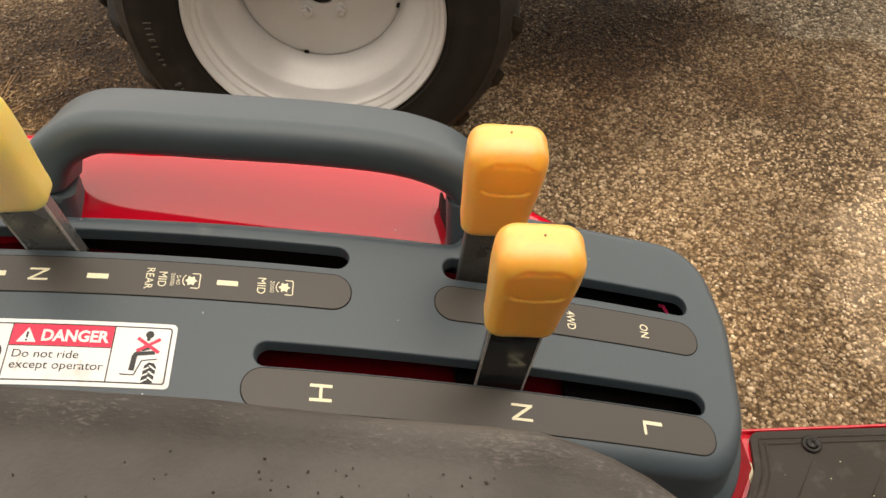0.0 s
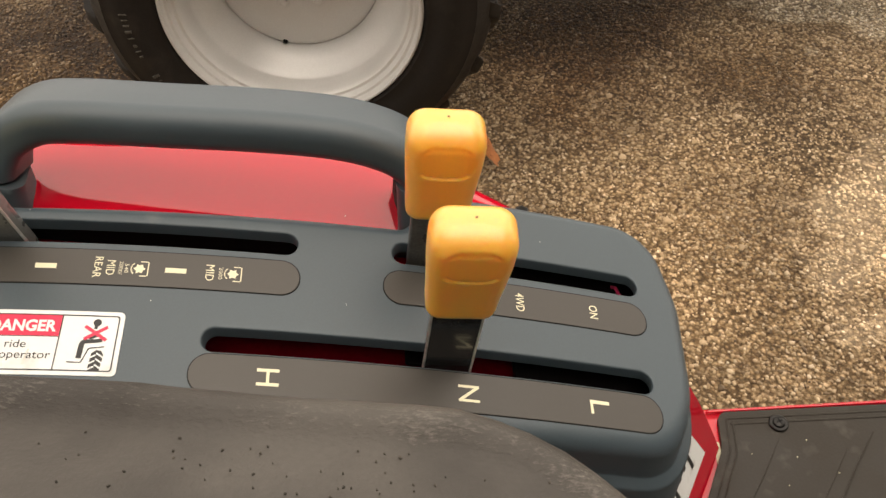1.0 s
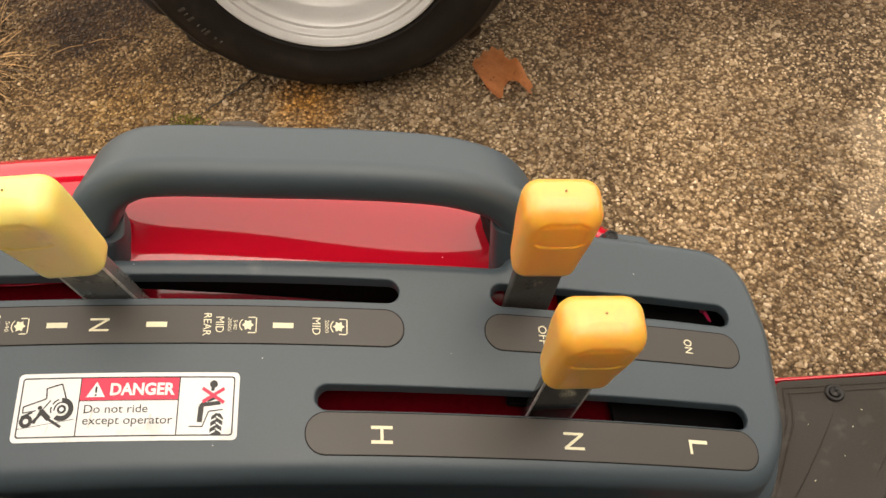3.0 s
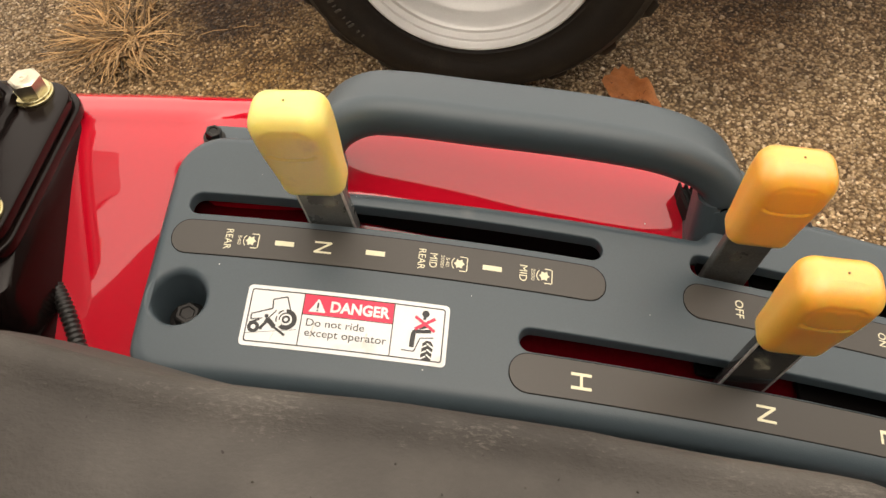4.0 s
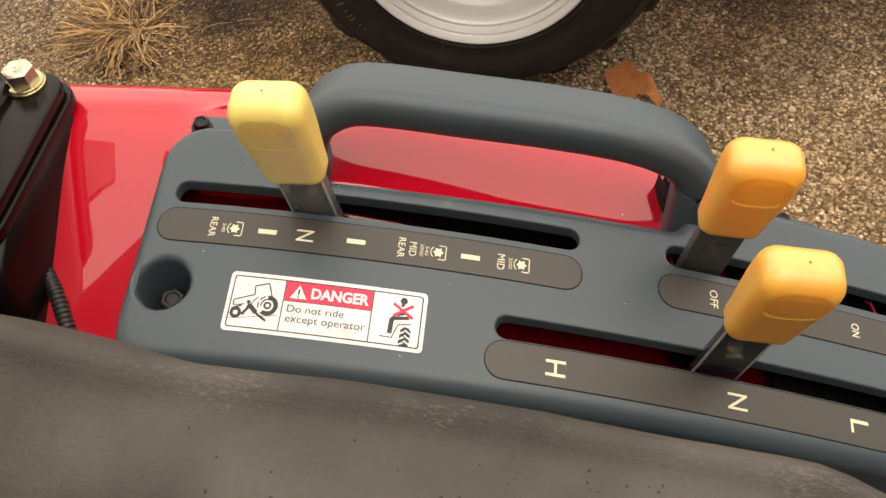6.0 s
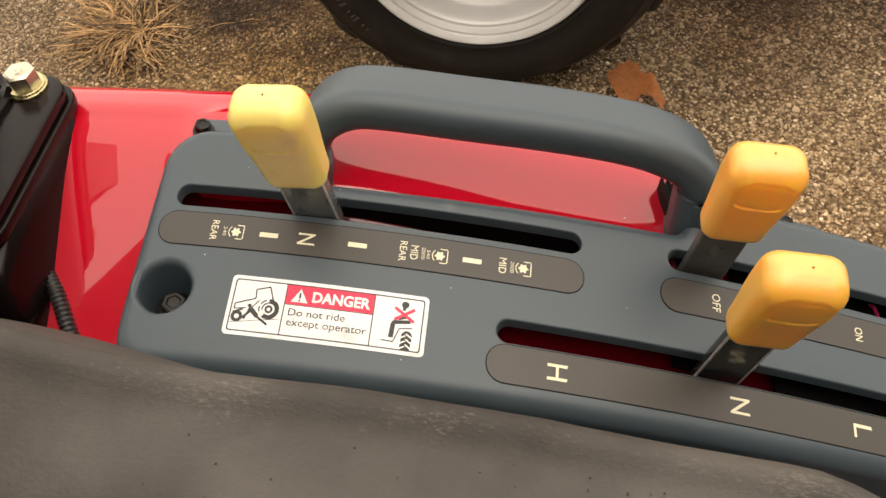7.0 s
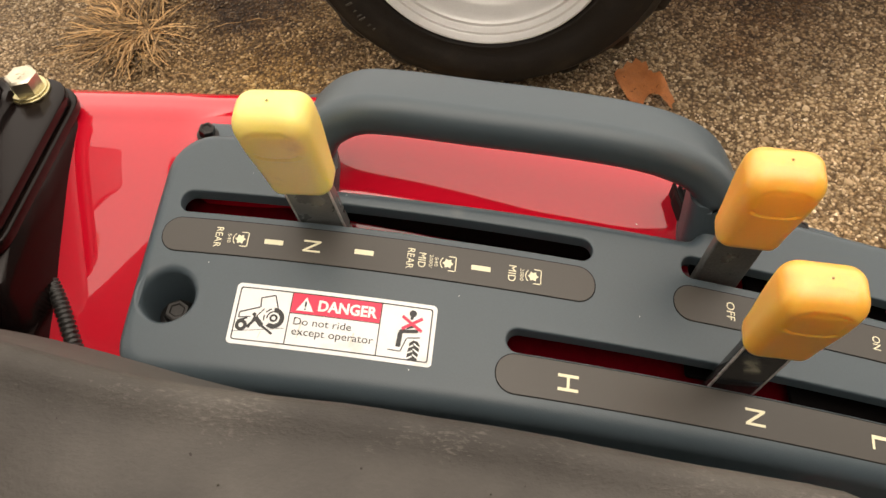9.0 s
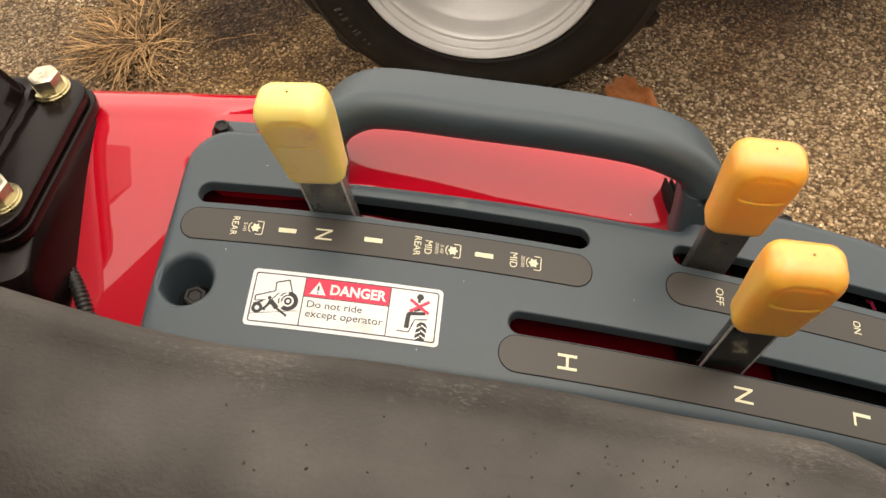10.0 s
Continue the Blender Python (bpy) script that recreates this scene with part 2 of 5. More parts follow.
def loft(bm, rings, cap0=True, cap1=True, closed=True):
    made = [[bm.verts.new(v) for v in ring] for ring in rings]
    n = len(made[0])
    for a, b in zip(made, made[1:]):
        for i in range(n if closed else n - 1):
            j = (i + 1) % n
            bm.faces.new((a[i], a[j], b[j], b[i]))
    if cap0:
        bm.faces.new(list(reversed(made[0])))
    if cap1:
        bm.faces.new(made[-1])
    return made


def rounded_rect(w, d, r, n=5):
    pts = []
    for cx, cy, a0 in ((w / 2 - r, d / 2 - r, 0), (-w / 2 + r, d / 2 - r, 90), (-w / 2 + r, -d / 2 + r, 180), (w / 2 - r, -d / 2 + r, 270)):
        for i in range(n + 1):
            a = radians(a0 + 90 * i / n)
            pts.append((cx + r * math.cos(a), cy + r * math.sin(a)))
    return pts


def rounded_block(bm, w, d, h, r, m=None, n=4, edge=None):
    """An upright block with rounded corners and rounded top and bottom edges, its base at z = 0."""
    e = r if edge is None else edge
    rings = []
    for k in range(n + 1):
        a = radians(90 * k / n)
        ins, z = e * (1 - math.sin(a)), e * (1 - math.cos(a))
        rings.append([(x, y, z) for x, y in rounded_rect(w - 2 * ins, d - 2 * ins, max(r - ins, 0.0004))])
    for k in range(n + 1):
        a = radians(90 * k / n)
        ins, z = e * (1 - math.cos(a)), h - e + e * math.sin(a)
        rings.append([(x, y, z) for x, y in rounded_rect(w - 2 * ins, d - 2 * ins, max(r - ins, 0.0004))])
    if m is not None:
        rings = [[m @ Vector(v) for v in ring] for ring in rings]
    loft(bm, rings)
    return bm


def lathe(bm, profile, n=48, m=None, closed=False):
    """Turns (radius, height) rows about the z axis."""
    rings = [[(r * math.cos(2 * math.pi * i / n), r * math.sin(2 * math.pi * i / n), z) for i in range(n)] for r, z in profile]
    if m is not None:
        rings = [[m @ Vector(v) for v in ring] for ring in rings]
    loft(bm, rings, cap0=not closed and profile[0][0] > 0, cap1=not closed and profile[-1][0] > 0)
    return bm


def tube(bm, path, radius, n=8):
    """A round tube along a list of places; radius a number or one for each place."""
    pts = [Vector(p) for p in path]
    rings, side = [], Vector((0.3, 0.2, 1)).normalized()
    for i, p in enumerate(pts):
        ahead = (pts[min(i + 1, len(pts) - 1)] - pts[max(i - 1, 0)]).normalized()
        u = (side - ahead * side.dot(ahead)).normalized()
        v = ahead.cross(u)
        r = radius[i] if isinstance(radius, (list, tuple)) else radius
        rings.append([p + r * (u * math.cos(2 * math.pi * k / n) + v * math.sin(2 * math.pi * k / n)) for k in range(n)])
    loft(bm, rings)
    return bm


def hex_bolt(bm, across, height, m, washer=0.0, washer_h=0.002, dish=True):
    """A hexagon head with a chamfered, slightly dished top, on a washer."""
    z = 0.0
    if washer:
        lathe(bm, [(0.0, 0.0), (washer, 0.0), (washer, washer_h * 0.8), (washer - 0.0006, washer_h), (0.0, washer_h)], 28, m)
        z = washer_h
    r = across / math.sqrt(3)
    hexa = lambda q, zz: [m @ Vector((q * math.cos(radians(60 * i + 12)), q * math.sin(radians(60 * i + 12)), zz)) for i in range(6)]
    c = across * 0.06
    loft(bm, [hexa(r, z), hexa(r, z + height - c), hexa(r - c * 1.6, z + height), hexa(r * 0.6, z + height), hexa(r * 0.5, z + height - (0.0006 if dish else 0))])
    return bm


def fillet(corners, n=8):
    """A closed outline from corners (x, y, radius)."""
    out = []
    k = len(corners)
    for i, (x, y, r) in enumerate(corners):
        p, a, b = Vector((x, y)), Vector(corners[i - 1][:2]), Vector(corners[(i + 1) % k][:2])
        u, v = (a - p).normalized(), (b - p).normalized()
        half = math.acos(max(-1, min(1, u.dot(v)))) / 2
        if r <= 0 or half > radians(88):
            out.append((x, y))
            continue
        t = min(r / math.tan(half), 0.48 * (a - p).length, 0.48 * (b - p).length)
        r = t * math.tan(half)
        c = p + (u + v).normalized() * (r / math.sin(half))
        a0, a1 = (p + u * t - c), (p + v * t - c)
        s, e = math.atan2(a0.y, a0.x), math.atan2(a1.y, a1.x)
        turn = (e - s + math.pi) % (2 * math.pi) - math.pi
        for q in range(n + 1):
            an = s + turn * q / n
            out.append((c.x + r * math.cos(an), c.y + r * math.sin(an)))
    return out


def dense(outline, step=0.008):
    out = []
    for a, b in zip(outline, outline[1:] + outline[:1]):
        n = max(1, int(math.dist(a, b) / step))
        out += [(a[0] + (b[0] - a[0]) * i / n, a[1] + (b[1] - a[1]) * i / n) for i in range(n)]
    return out


def inset(outline, d):
    """The outline moved inwards by d (counter-clockwise outlines)."""
    out, n = [], len(outline)
    for i in range(n):
        a, p, b = Vector(outline[i - 1]), Vector(outline[i]), Vector(outline[(i + 1) % n])
        u, v = (p - a).normalized(), (b - p).normalized()
        nrm = (Vector((-u.y, u.x)) + Vector((-v.y, v.x))).normalized()
        k = max(0.5, nrm.dot(Vector((-u.y, u.x))))
        out.append(tuple(p + nrm * (d / k)))
    return out


def inside(x, y, outline):
    odd = False
    for (x0, y0), (x1, y1) in zip(outline, outline[1:] + outline[:1]):
        if (y0 > y) != (y1 > y) and x < (x1 - x0) * (y - y0) / (y1 - y0) + x0:
            odd = not odd
    return odd


def stadium(x0, x1, y0, y1, n=10, r=None):
    return fillet([(x0, y0, r or (y1 - y0) / 2 * 0.999), (x1, y0, r or (y1 - y0) / 2 * 0.999), (x1, y1, r or (y1 - y0) / 2 * 0.999), (x0, y1, r or (y1 - y0) / 2 * 0.999)], n)


def sheet(outer, holes=(), step=0.01):
    """Triangles that fill an outline with holes, with a grid of places inside: places, triangles."""
    from mathutils import geometry
    pts, edges = [], []
    for loop in (outer, *holes):
        s = len(pts)
        pts += [Vector(p) for p in loop]
        edges += [(s + i, s + (i + 1) % len(loop)) for i in range(len(loop))]
    near = list(pts)
    xs, ys = [p[0] for p in outer], [p[1] for p in outer]
    if step:
        y = min(ys) + step / 2
        while y < max(ys):
            x = min(xs) + step / 2
            while x < max(xs):
                if inside(x, y, outer) and not any(inside(x, y, h) for h in holes) and min((q.x - x) ** 2 + (q.y - y) ** 2 for q in near) > (step * 0.35) ** 2:
                    pts.append(Vector((x, y)))
                x += step
            y += step
    vs, _, fs, *_ = geometry.delaunay_2d_cdt(pts, edges, [], 0, 1e-7)
    keep = []
    for f in fs:
        cx, cy = sum(vs[i].x for i in f) / len(f), sum(vs[i].y for i in f) / len(f)
        if inside(cx, cy, outer) and not any(inside(cx, cy, h) for h in holes):
            keep.append(tuple(f))
    return [(v.x, v.y) for v in vs], keep


def weld(bm, dist=0.00002):
    bmesh.ops.remove_doubles(bm, verts=bm.verts, dist=dist)
    return bm


# ---- the console's crowned top ----
def top(x, y):
    return 0.8669 - 0.2719 * x - 0.3665 * x * x + 0.1738 * y


def on_top(x, y, h=0.0):
    return (x, y, top(x, y) + h)


def flat_piece(name, outer, mat, parent, lift, thick=0.0004, holes=(), step=0.012, label=""):
    """A thin plate that follows the console's top."""
    vs, fs = sheet(dense(outer), [dense(h) for h in holes], step)
    bm = bmesh.new()
    made = [bm.verts.new(on_top(x, y, lift + thick)) for x, y in vs]
    for f in fs:
        bm.faces.new([made[i] for i in f])
    bm.normal_update()
    edge = [e for e in bm.edges if len(e.link_faces) == 1]
    ext = bmesh.ops.extrude_edge_only(bm, edges=edge)
    for v in (g for g in ext["geom"] if isinstance(g, bmesh.types.BMVert)):
        v.co.z -= thick + 0.0003
    return part(name, bm, mat, parent, label)


def words(name, text, wide, high, mat, parent, x, y, lift, turn=-90.0, bold=0.0, label=""):
    """Print on the console's top, wide along the line and high across it, centred at (x, y); turn: degrees about the upright."""
    cu = bpy.data.curves.new(name, "FONT")
    cu.body, cu.size, cu.offset = text, 1.0, bold
    cu.resolution_u = 3
    tmp = bpy.data.objects.new(name, cu)
    scene.collection.objects.link(tmp)
    bpy.context.view_layer.update()
    me = bpy.data.meshes.new_from_object(tmp.evaluated_get(bpy.context.evaluated_depsgraph_get()))
    bpy.data.objects.remove(tmp)
    bpy.data.curves.remove(cu)
    xs, ys = [v.co.x for v in me.vertices], [v.co.y for v in me.vertices]
    mx, my = (min(xs) + max(xs)) / 2, (min(ys) + max(ys)) / 2
    kx, ky = wide / (max(xs) - min(xs)), high / (max(ys) - min(ys))
    c, s = math.cos(radians(turn)), math.sin(radians(turn))
    for v in me.vertices:
        u, w = (v.co.x - mx) * kx, (v.co.y - my) * ky
        v.co = on_top(x + u * c - w * s, y + u * s + w * c, lift)
    me.materials.clear()
    me.materials.append(mat)
    ob = new(name, me)
    ob.parent = parent
    if label:
        ob["label"] = label
    return ob


def print_poly(name, pts, mat, parent, lift, label=""):
    """A flat printed shape on the console's top."""
    vs, fs = sheet(dense(pts, 0.006), (), 0.006)
    ob = link_mesh(name, [on_top(x, y, lift) for x, y in vs], fs, mat, parent, label, smooth=False)
    return ob


def bar(x0, y0, x1, y1, w):
    d = Vector((x1 - x0, y1 - y0))
    q = Vector((-d.y, d.x)).normalized() * w / 2
    return [(x0 + q.x, y0 + q.y), (x0 - q.x, y0 - q.y), (x1 - q.x, y1 - q.y), (x1 + q.x, y1 + q.y)][::-1]


def disc(cx, cy, r, n=20):
    return [(cx + r * math.cos(2 * math.pi * i / n), cy + r * math.sin(2 * math.pi * i / n)) for i in range(n)]


# ---- unseen walls added to block light from the seat side and the front ----
BLOCKER = material("light_blocker_brown", (0.11, 0.093, 0.076), 0.8, vary=0.25, scale=6, grain=120)


def build_light_blockers():
    bm = bmesh.new()
    rounded_block(bm, 18.0, 0.3, 4.4, 0.02, pose(0, -3.3, 0), edge=0.01)
    tagged(part("wall_south", bm, BLOCKER), "dark brown wall out of view, added to block light", "wall", kind="structure")
    bm = bmesh.new()
    rounded_block(bm, 0.3, 3.2, 4.4, 0.02, pose(2.9, -1.52, 0), edge=0.01)
    tagged(part("wall_east", bm, BLOCKER), "dark brown side wall out of view, added to block light", "wall", kind="structure")


build_light_blockers()

# ---- ground ----
def stained_and_shaded(nodes, links, geo, col):
    """Ragged yard patches: rust, pale dried dust, damp, and the parked tractor's shade painted dark."""
    for kind, tint, x, y, r, edge, rough in (
            ("MULTIPLY", (1.55, 1.02, 0.22), -0.36, 1.125, 0.105, 0.11, 14), ("MULTIPLY", (1.06, 1.0, 0.80), -0.75, 1.15, 0.20, 0.2, 7), ("MULTIPLY", (1.10, 0.98, 0.76), -0.85, 1.30, 0.55, 0.4, 4),
            # dark tints: damp ground with the parked tractor's shade painted in
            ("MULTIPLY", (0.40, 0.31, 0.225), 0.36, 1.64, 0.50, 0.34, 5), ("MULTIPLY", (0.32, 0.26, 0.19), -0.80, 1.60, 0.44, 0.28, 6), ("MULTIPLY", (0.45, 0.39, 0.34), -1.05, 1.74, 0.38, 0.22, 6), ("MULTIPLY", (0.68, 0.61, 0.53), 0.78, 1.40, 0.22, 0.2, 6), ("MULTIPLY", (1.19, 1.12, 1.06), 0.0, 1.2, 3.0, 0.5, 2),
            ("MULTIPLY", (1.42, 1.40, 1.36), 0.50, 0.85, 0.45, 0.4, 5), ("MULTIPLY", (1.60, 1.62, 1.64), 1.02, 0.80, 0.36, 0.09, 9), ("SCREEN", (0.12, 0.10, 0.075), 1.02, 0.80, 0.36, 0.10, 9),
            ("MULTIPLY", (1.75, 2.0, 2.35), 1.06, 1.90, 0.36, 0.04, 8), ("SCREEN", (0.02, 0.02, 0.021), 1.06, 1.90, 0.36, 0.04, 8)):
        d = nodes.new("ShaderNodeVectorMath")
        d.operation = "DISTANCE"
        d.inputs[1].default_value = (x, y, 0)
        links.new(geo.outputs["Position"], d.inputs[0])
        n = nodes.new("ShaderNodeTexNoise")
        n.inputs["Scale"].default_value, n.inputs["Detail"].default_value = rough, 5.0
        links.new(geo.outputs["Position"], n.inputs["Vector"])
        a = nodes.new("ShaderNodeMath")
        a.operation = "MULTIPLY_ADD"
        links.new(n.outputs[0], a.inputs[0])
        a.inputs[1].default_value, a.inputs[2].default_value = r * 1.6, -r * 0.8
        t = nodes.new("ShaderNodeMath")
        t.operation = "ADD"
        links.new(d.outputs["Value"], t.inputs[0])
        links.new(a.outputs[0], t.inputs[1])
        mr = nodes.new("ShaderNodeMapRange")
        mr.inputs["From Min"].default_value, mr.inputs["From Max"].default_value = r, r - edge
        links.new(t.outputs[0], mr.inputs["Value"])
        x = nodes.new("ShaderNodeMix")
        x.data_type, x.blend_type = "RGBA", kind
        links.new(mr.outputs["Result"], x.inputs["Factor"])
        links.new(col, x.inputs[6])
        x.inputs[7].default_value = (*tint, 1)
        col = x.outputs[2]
    return col


def ground_material():
    m = bpy.data.materials.new("worn_exposed_aggregate")
    m.use_nodes = True
    nodes, links = m.node_tree.nodes, m.node_tree.links
    p = nodes["Principled BSDF"]
    geo = nodes.new("ShaderNodeNewGeometry")

    def tex(kind, scale, **kw):
        n = nodes.new(kind)
        n.inputs["Scale"].default_value = scale
        for k, v in kw.items():
            n.inputs[k].default_value = v
        links.new(geo.outputs["Position"], n.inputs["Vector"])
        return n

    def ramp(source, *stops):
        r = nodes.new("ShaderNodeValToRGB")
        while len(r.color_ramp.elements) < len(stops):
            r.color_ramp.elements.new(0.5)
        for e, (at, col) in zip(r.color_ramp.elements, stops):
            e.position, e.color = at, (*col, 1)
        links.new(source, r.inputs[0])
        return r.outputs[0]

    def mixed(kind, fac, a, b):
        x = nodes.new("ShaderNodeMix")
        x.data_type, x.blend_type = "RGBA", kind
        if isinstance(fac, float):
            x.inputs["Factor"].default_value = fac
        else:
            links.new(fac, x.inputs["Factor"])
        links.new(a, x.inputs[6])
        if isinstance(b, tuple):
            x.inputs[7].default_value = (*b, 1)
        else:
            links.new(b, x.inputs[7])
        return x.outputs[2]

    stones = tex("ShaderNodeTexVoronoi", 120)
    fine = tex("ShaderNodeTexVoronoi", 260)
    grit = tex("ShaderNodeTexNoise", 500, Detail=3.0)
    patches = tex("ShaderNodeTexNoise", 3.2, Detail=5.0)
    stain = tex("ShaderNodeTexNoise", 9.0, Detail=4.0)
    sep = nodes.new("ShaderNodeSeparateColor")
    links.new(stones.outputs["Color"], sep.inputs[0])
    col = ramp(sep.outputs[0], (0.0, (0.105, 0.074, 0.044)), (0.35, (0.185, 0.138, 0.084)), (0.65, (0.265, 0.203, 0.128)), (0.9, (0.35, 0.275, 0.18)), (1.0, (0.44, 0.36, 0.25)))
    joint = ramp(stones.outputs["Distance"], (0.30, (1, 1, 1)), (0.62, (0.42, 0.38, 0.33)))
    col = mixed("MULTIPLY", 1.0, col, joint)
    sep2 = nodes.new("ShaderNodeSeparateColor")
    links.new(fine.outputs["Color"], sep2.inputs[0])
    col = mixed("MULTIPLY", 0.7, col, ramp(sep2.outputs[1], (0.0, (0.55, 0.55, 0.55)), (1.0, (1.35, 1.35, 1.35))))
    col = mixed("MULTIPLY", 1.0, col, ramp(patches.outputs[0], (0.32, (0.66, 0.63, 0.58)), (0.62, (1.15, 1.13, 1.1))))
    col = mixed("MULTIPLY", 0.8, col, ramp(stain.outputs[0], (0.3, (0.75, 0.72, 0.68)), (0.7, (1.2, 1.2, 1.2))))

    links.new(stained_and_shaded(nodes, links, geo, col), p.inputs["Base Color"])
    p.inputs["Roughness"].default_value = 0.75
    p.inputs["Specular IOR Level"].default_value = 0.3
    height = nodes.new("ShaderNodeMath")
    height.operation = "MULTIPLY_ADD"
    links.new(stones.outputs["Distance"], height.inputs[0])
    height.inputs[1].default_value = -1.0
    links.new(grit.outputs[0], height.inputs[2])
    b = nodes.new("ShaderNodeBump")
    b.inputs["Strength"].default_value, b.inputs["Distance"].default_value = 1.0, 0.003
    links.new(height.outputs[0], b.inputs["Height"])
    links.new(b.outputs[0], p.inputs["Normal"])
    return m


GROUND = ground_material()


def build_ground():
    bm = bmesh.new()
    far = [-400, -60, -12, -4, -2] + [-1.5 + 0.1 * i for i in range(31)] + [2, 4, 12, 60, 400]
    rows = []
    for y in far:
        rows.append([bm.verts.new((x, y, 0.002 * noise.noise((x * 2, y * 2, 0)) - 0.002 if max(abs(x), abs(y)) < 3 else -0.002)) for x in far])
    for a, b in zip(rows, rows[1:]):
        for i in range(len(far) - 1):
            bm.faces.new((a[i], a[i + 1], b[i + 1], b[i]))
    tagged(part("ground", bm, GROUND), "worn tan exposed-aggregate concrete yard with rust stains", "ground", kind="structure")


build_ground()

PEBBLE = bpy.data.materials.new("mixed_tan_pebbles")
PEBBLE.use_nodes = True


def pebble_colours():
    nodes, links = PEBBLE.node_tree.nodes, PEBBLE.node_tree.links
    p = nodes["Principled BSDF"]
    p.inputs["Roughness"].default_value = 0.6
    g = nodes.new("ShaderNodeNewGeometry")
    r = nodes.new("ShaderNodeValToRGB")
    stops = ((0.0, (0.105, 0.072, 0.043)), (0.25, (0.23, 0.17, 0.102)), (0.55, (0.33, 0.252, 0.158)), (0.8, (0.42, 0.333, 0.22)), (0.96, (0.52, 0.43, 0.305)), (1.0, (0.68, 0.60, 0.47)))
    while len(r.color_ramp.elements) < len(stops):
        r.color_ramp.elements.new(0.5)
    for e, (at, col) in zip(r.color_ramp.elements, stops):
        e.position, e.color = at, (*col, 1)
    links.new(g.outputs["Random Per Island"], r.inputs[0])
    n = nodes.new("ShaderNodeTexNoise")
    n.inputs["Scale"].default_value, n.inputs["Detail"].default_value = 4.0, 5.0
    links.new(g.outputs["Position"], n.inputs["Vector"])
    mr = nodes.new("ShaderNodeMapRange")
    mr.inputs["From Min"].default_value, mr.inputs["From Max"].default_value = 0.35, 0.65
    mr.inputs["To Min"].default_value, mr.inputs["To Max"].default_value = 0.62, 1.2
    links.new(n.outputs[0], mr.inputs["Value"])
    sc = nodes.new("ShaderNodeVectorMath")
    sc.operation = "SCALE"
    links.new(r.outputs[0], sc.inputs[0])
    links.new(mr.outputs["Result"], sc.inputs["Scale"])
    # some stones keep their own pale colour inside the painted dark patches
    dry = nodes.new("ShaderNodeMath")
    dry.operation = "MULTIPLY"
    dry.inputs[1].default_value = 57.0
    links.new(g.outputs["Random Per Island"], dry.inputs[0])
    part_of = nodes.new("ShaderNodeMath")
    part_of.operation = "FRACT"
    links.new(dry.outputs[0], part_of.inputs[0])
    pick = nodes.new("ShaderNodeMapRange")
    pick.inputs["From Min"].default_value, pick.inputs["From Max"].default_value = 0.80, 1.0
    pick.inputs["To Max"].default_value = 0.6
    links.new(part_of.outputs[0], pick.inputs["Value"])
    x = nodes.new("ShaderNodeMix")
    x.data_type = "RGBA"
    links.new(pick.outputs["Result"], x.inputs["Factor"])
    links.new(stained_and_shaded(nodes, links, g, sc.outputs[0]), x.inputs[6])
    links.new(sc.outputs[0], x.inputs[7])
    links.new(x.outputs[2], p.inputs["Base Color"])


pebble_colours()


def build_pebbles(count=78000):
    """Stones set in the yard's surface, each a lump of its own, in one joined mesh."""
    rng = np.random.default_rng(5)
    bm = bmesh.new()
    bmesh.ops.create_icosphere(bm, subdivisions=1, radius=1.0)
    base = np.array([v.co[:] for v in bm.verts])
    tris = np.array([[v.index for v in f.verts] for f in bm.faces])
    bm.free()
    x, y = rng.uniform(-1.55, 1.45, count), rng.uniform(0.22, 1.95, count)
    # none in the open crack
    f = ((x + 0.64) * 0.15 + (y - 1.07) * 0.14) / (0.15 ** 2 + 0.14 ** 2)
    gap = np.hypot(x + 0.64 - 0.15 * f, y - 1.07 - 0.14 * f) < 0.0045 + 0.004 * rng.random(count)
    y = np.where(gap & (f > 0) & (f < 1.1), y - 0.5, y)
    size = 0.0018 + 0.0024 * rng.random(count) ** 2 + 0.003 * (rng.random(count) > 0.988)
    a = rng.uniform(0, 2 * np.pi, count)
    lump = base[None] * (1 + 0.35 * rng.standard_normal((count, len(base), 1)).clip(-1, 1))
    lump = lump * np.stack([size * rng.uniform(0.9, 1.5, count), size, size * rng.uniform(0.45, 0.7, count)], 1)[:, None]
    c, s = np.cos(a)[:, None], np.sin(a)[:, None]
    px = lump[..., 0] * c - lump[..., 1] * s + x[:, None]
    py = lump[..., 0] * s + lump[..., 1] * c + y[:, None]
    pz = lump[..., 2] - 0.0012
    verts = np.stack([px, py, pz], -1).reshape(-1, 3).astype(np.float32)
    faces = (tris[None] + (np.arange(count) * len(base))[:, None, None]).reshape(-1, 3).astype(np.int32)
    me = bpy.data.meshes.new("gravel")
    me.vertices.add(len(verts))
    me.vertices.foreach_set("co", verts.ravel())
    me.loops.add(faces.size)
    me.loops.foreach_set("vertex_index", faces.ravel())
    me.polygons.add(len(faces))
    me.polygons.foreach_set("loop_start", np.arange(0, faces.size, 3, dtype=np.int32))
    me.update(calc_edges=True)
    me.validate()
    me.materials.append(PEBBLE)
    tagged(new("gravel", me), "small tan, brown and white stones set in the yard surface", "gravel", kind="stuff")


build_pebbles()


# ---- fender of the tractor ----
def smoothstep(a, b, x):
    t = max(0.0, min(1.0, (x - a) / (b - a)))
    return t * t * (3 - 2 * t)


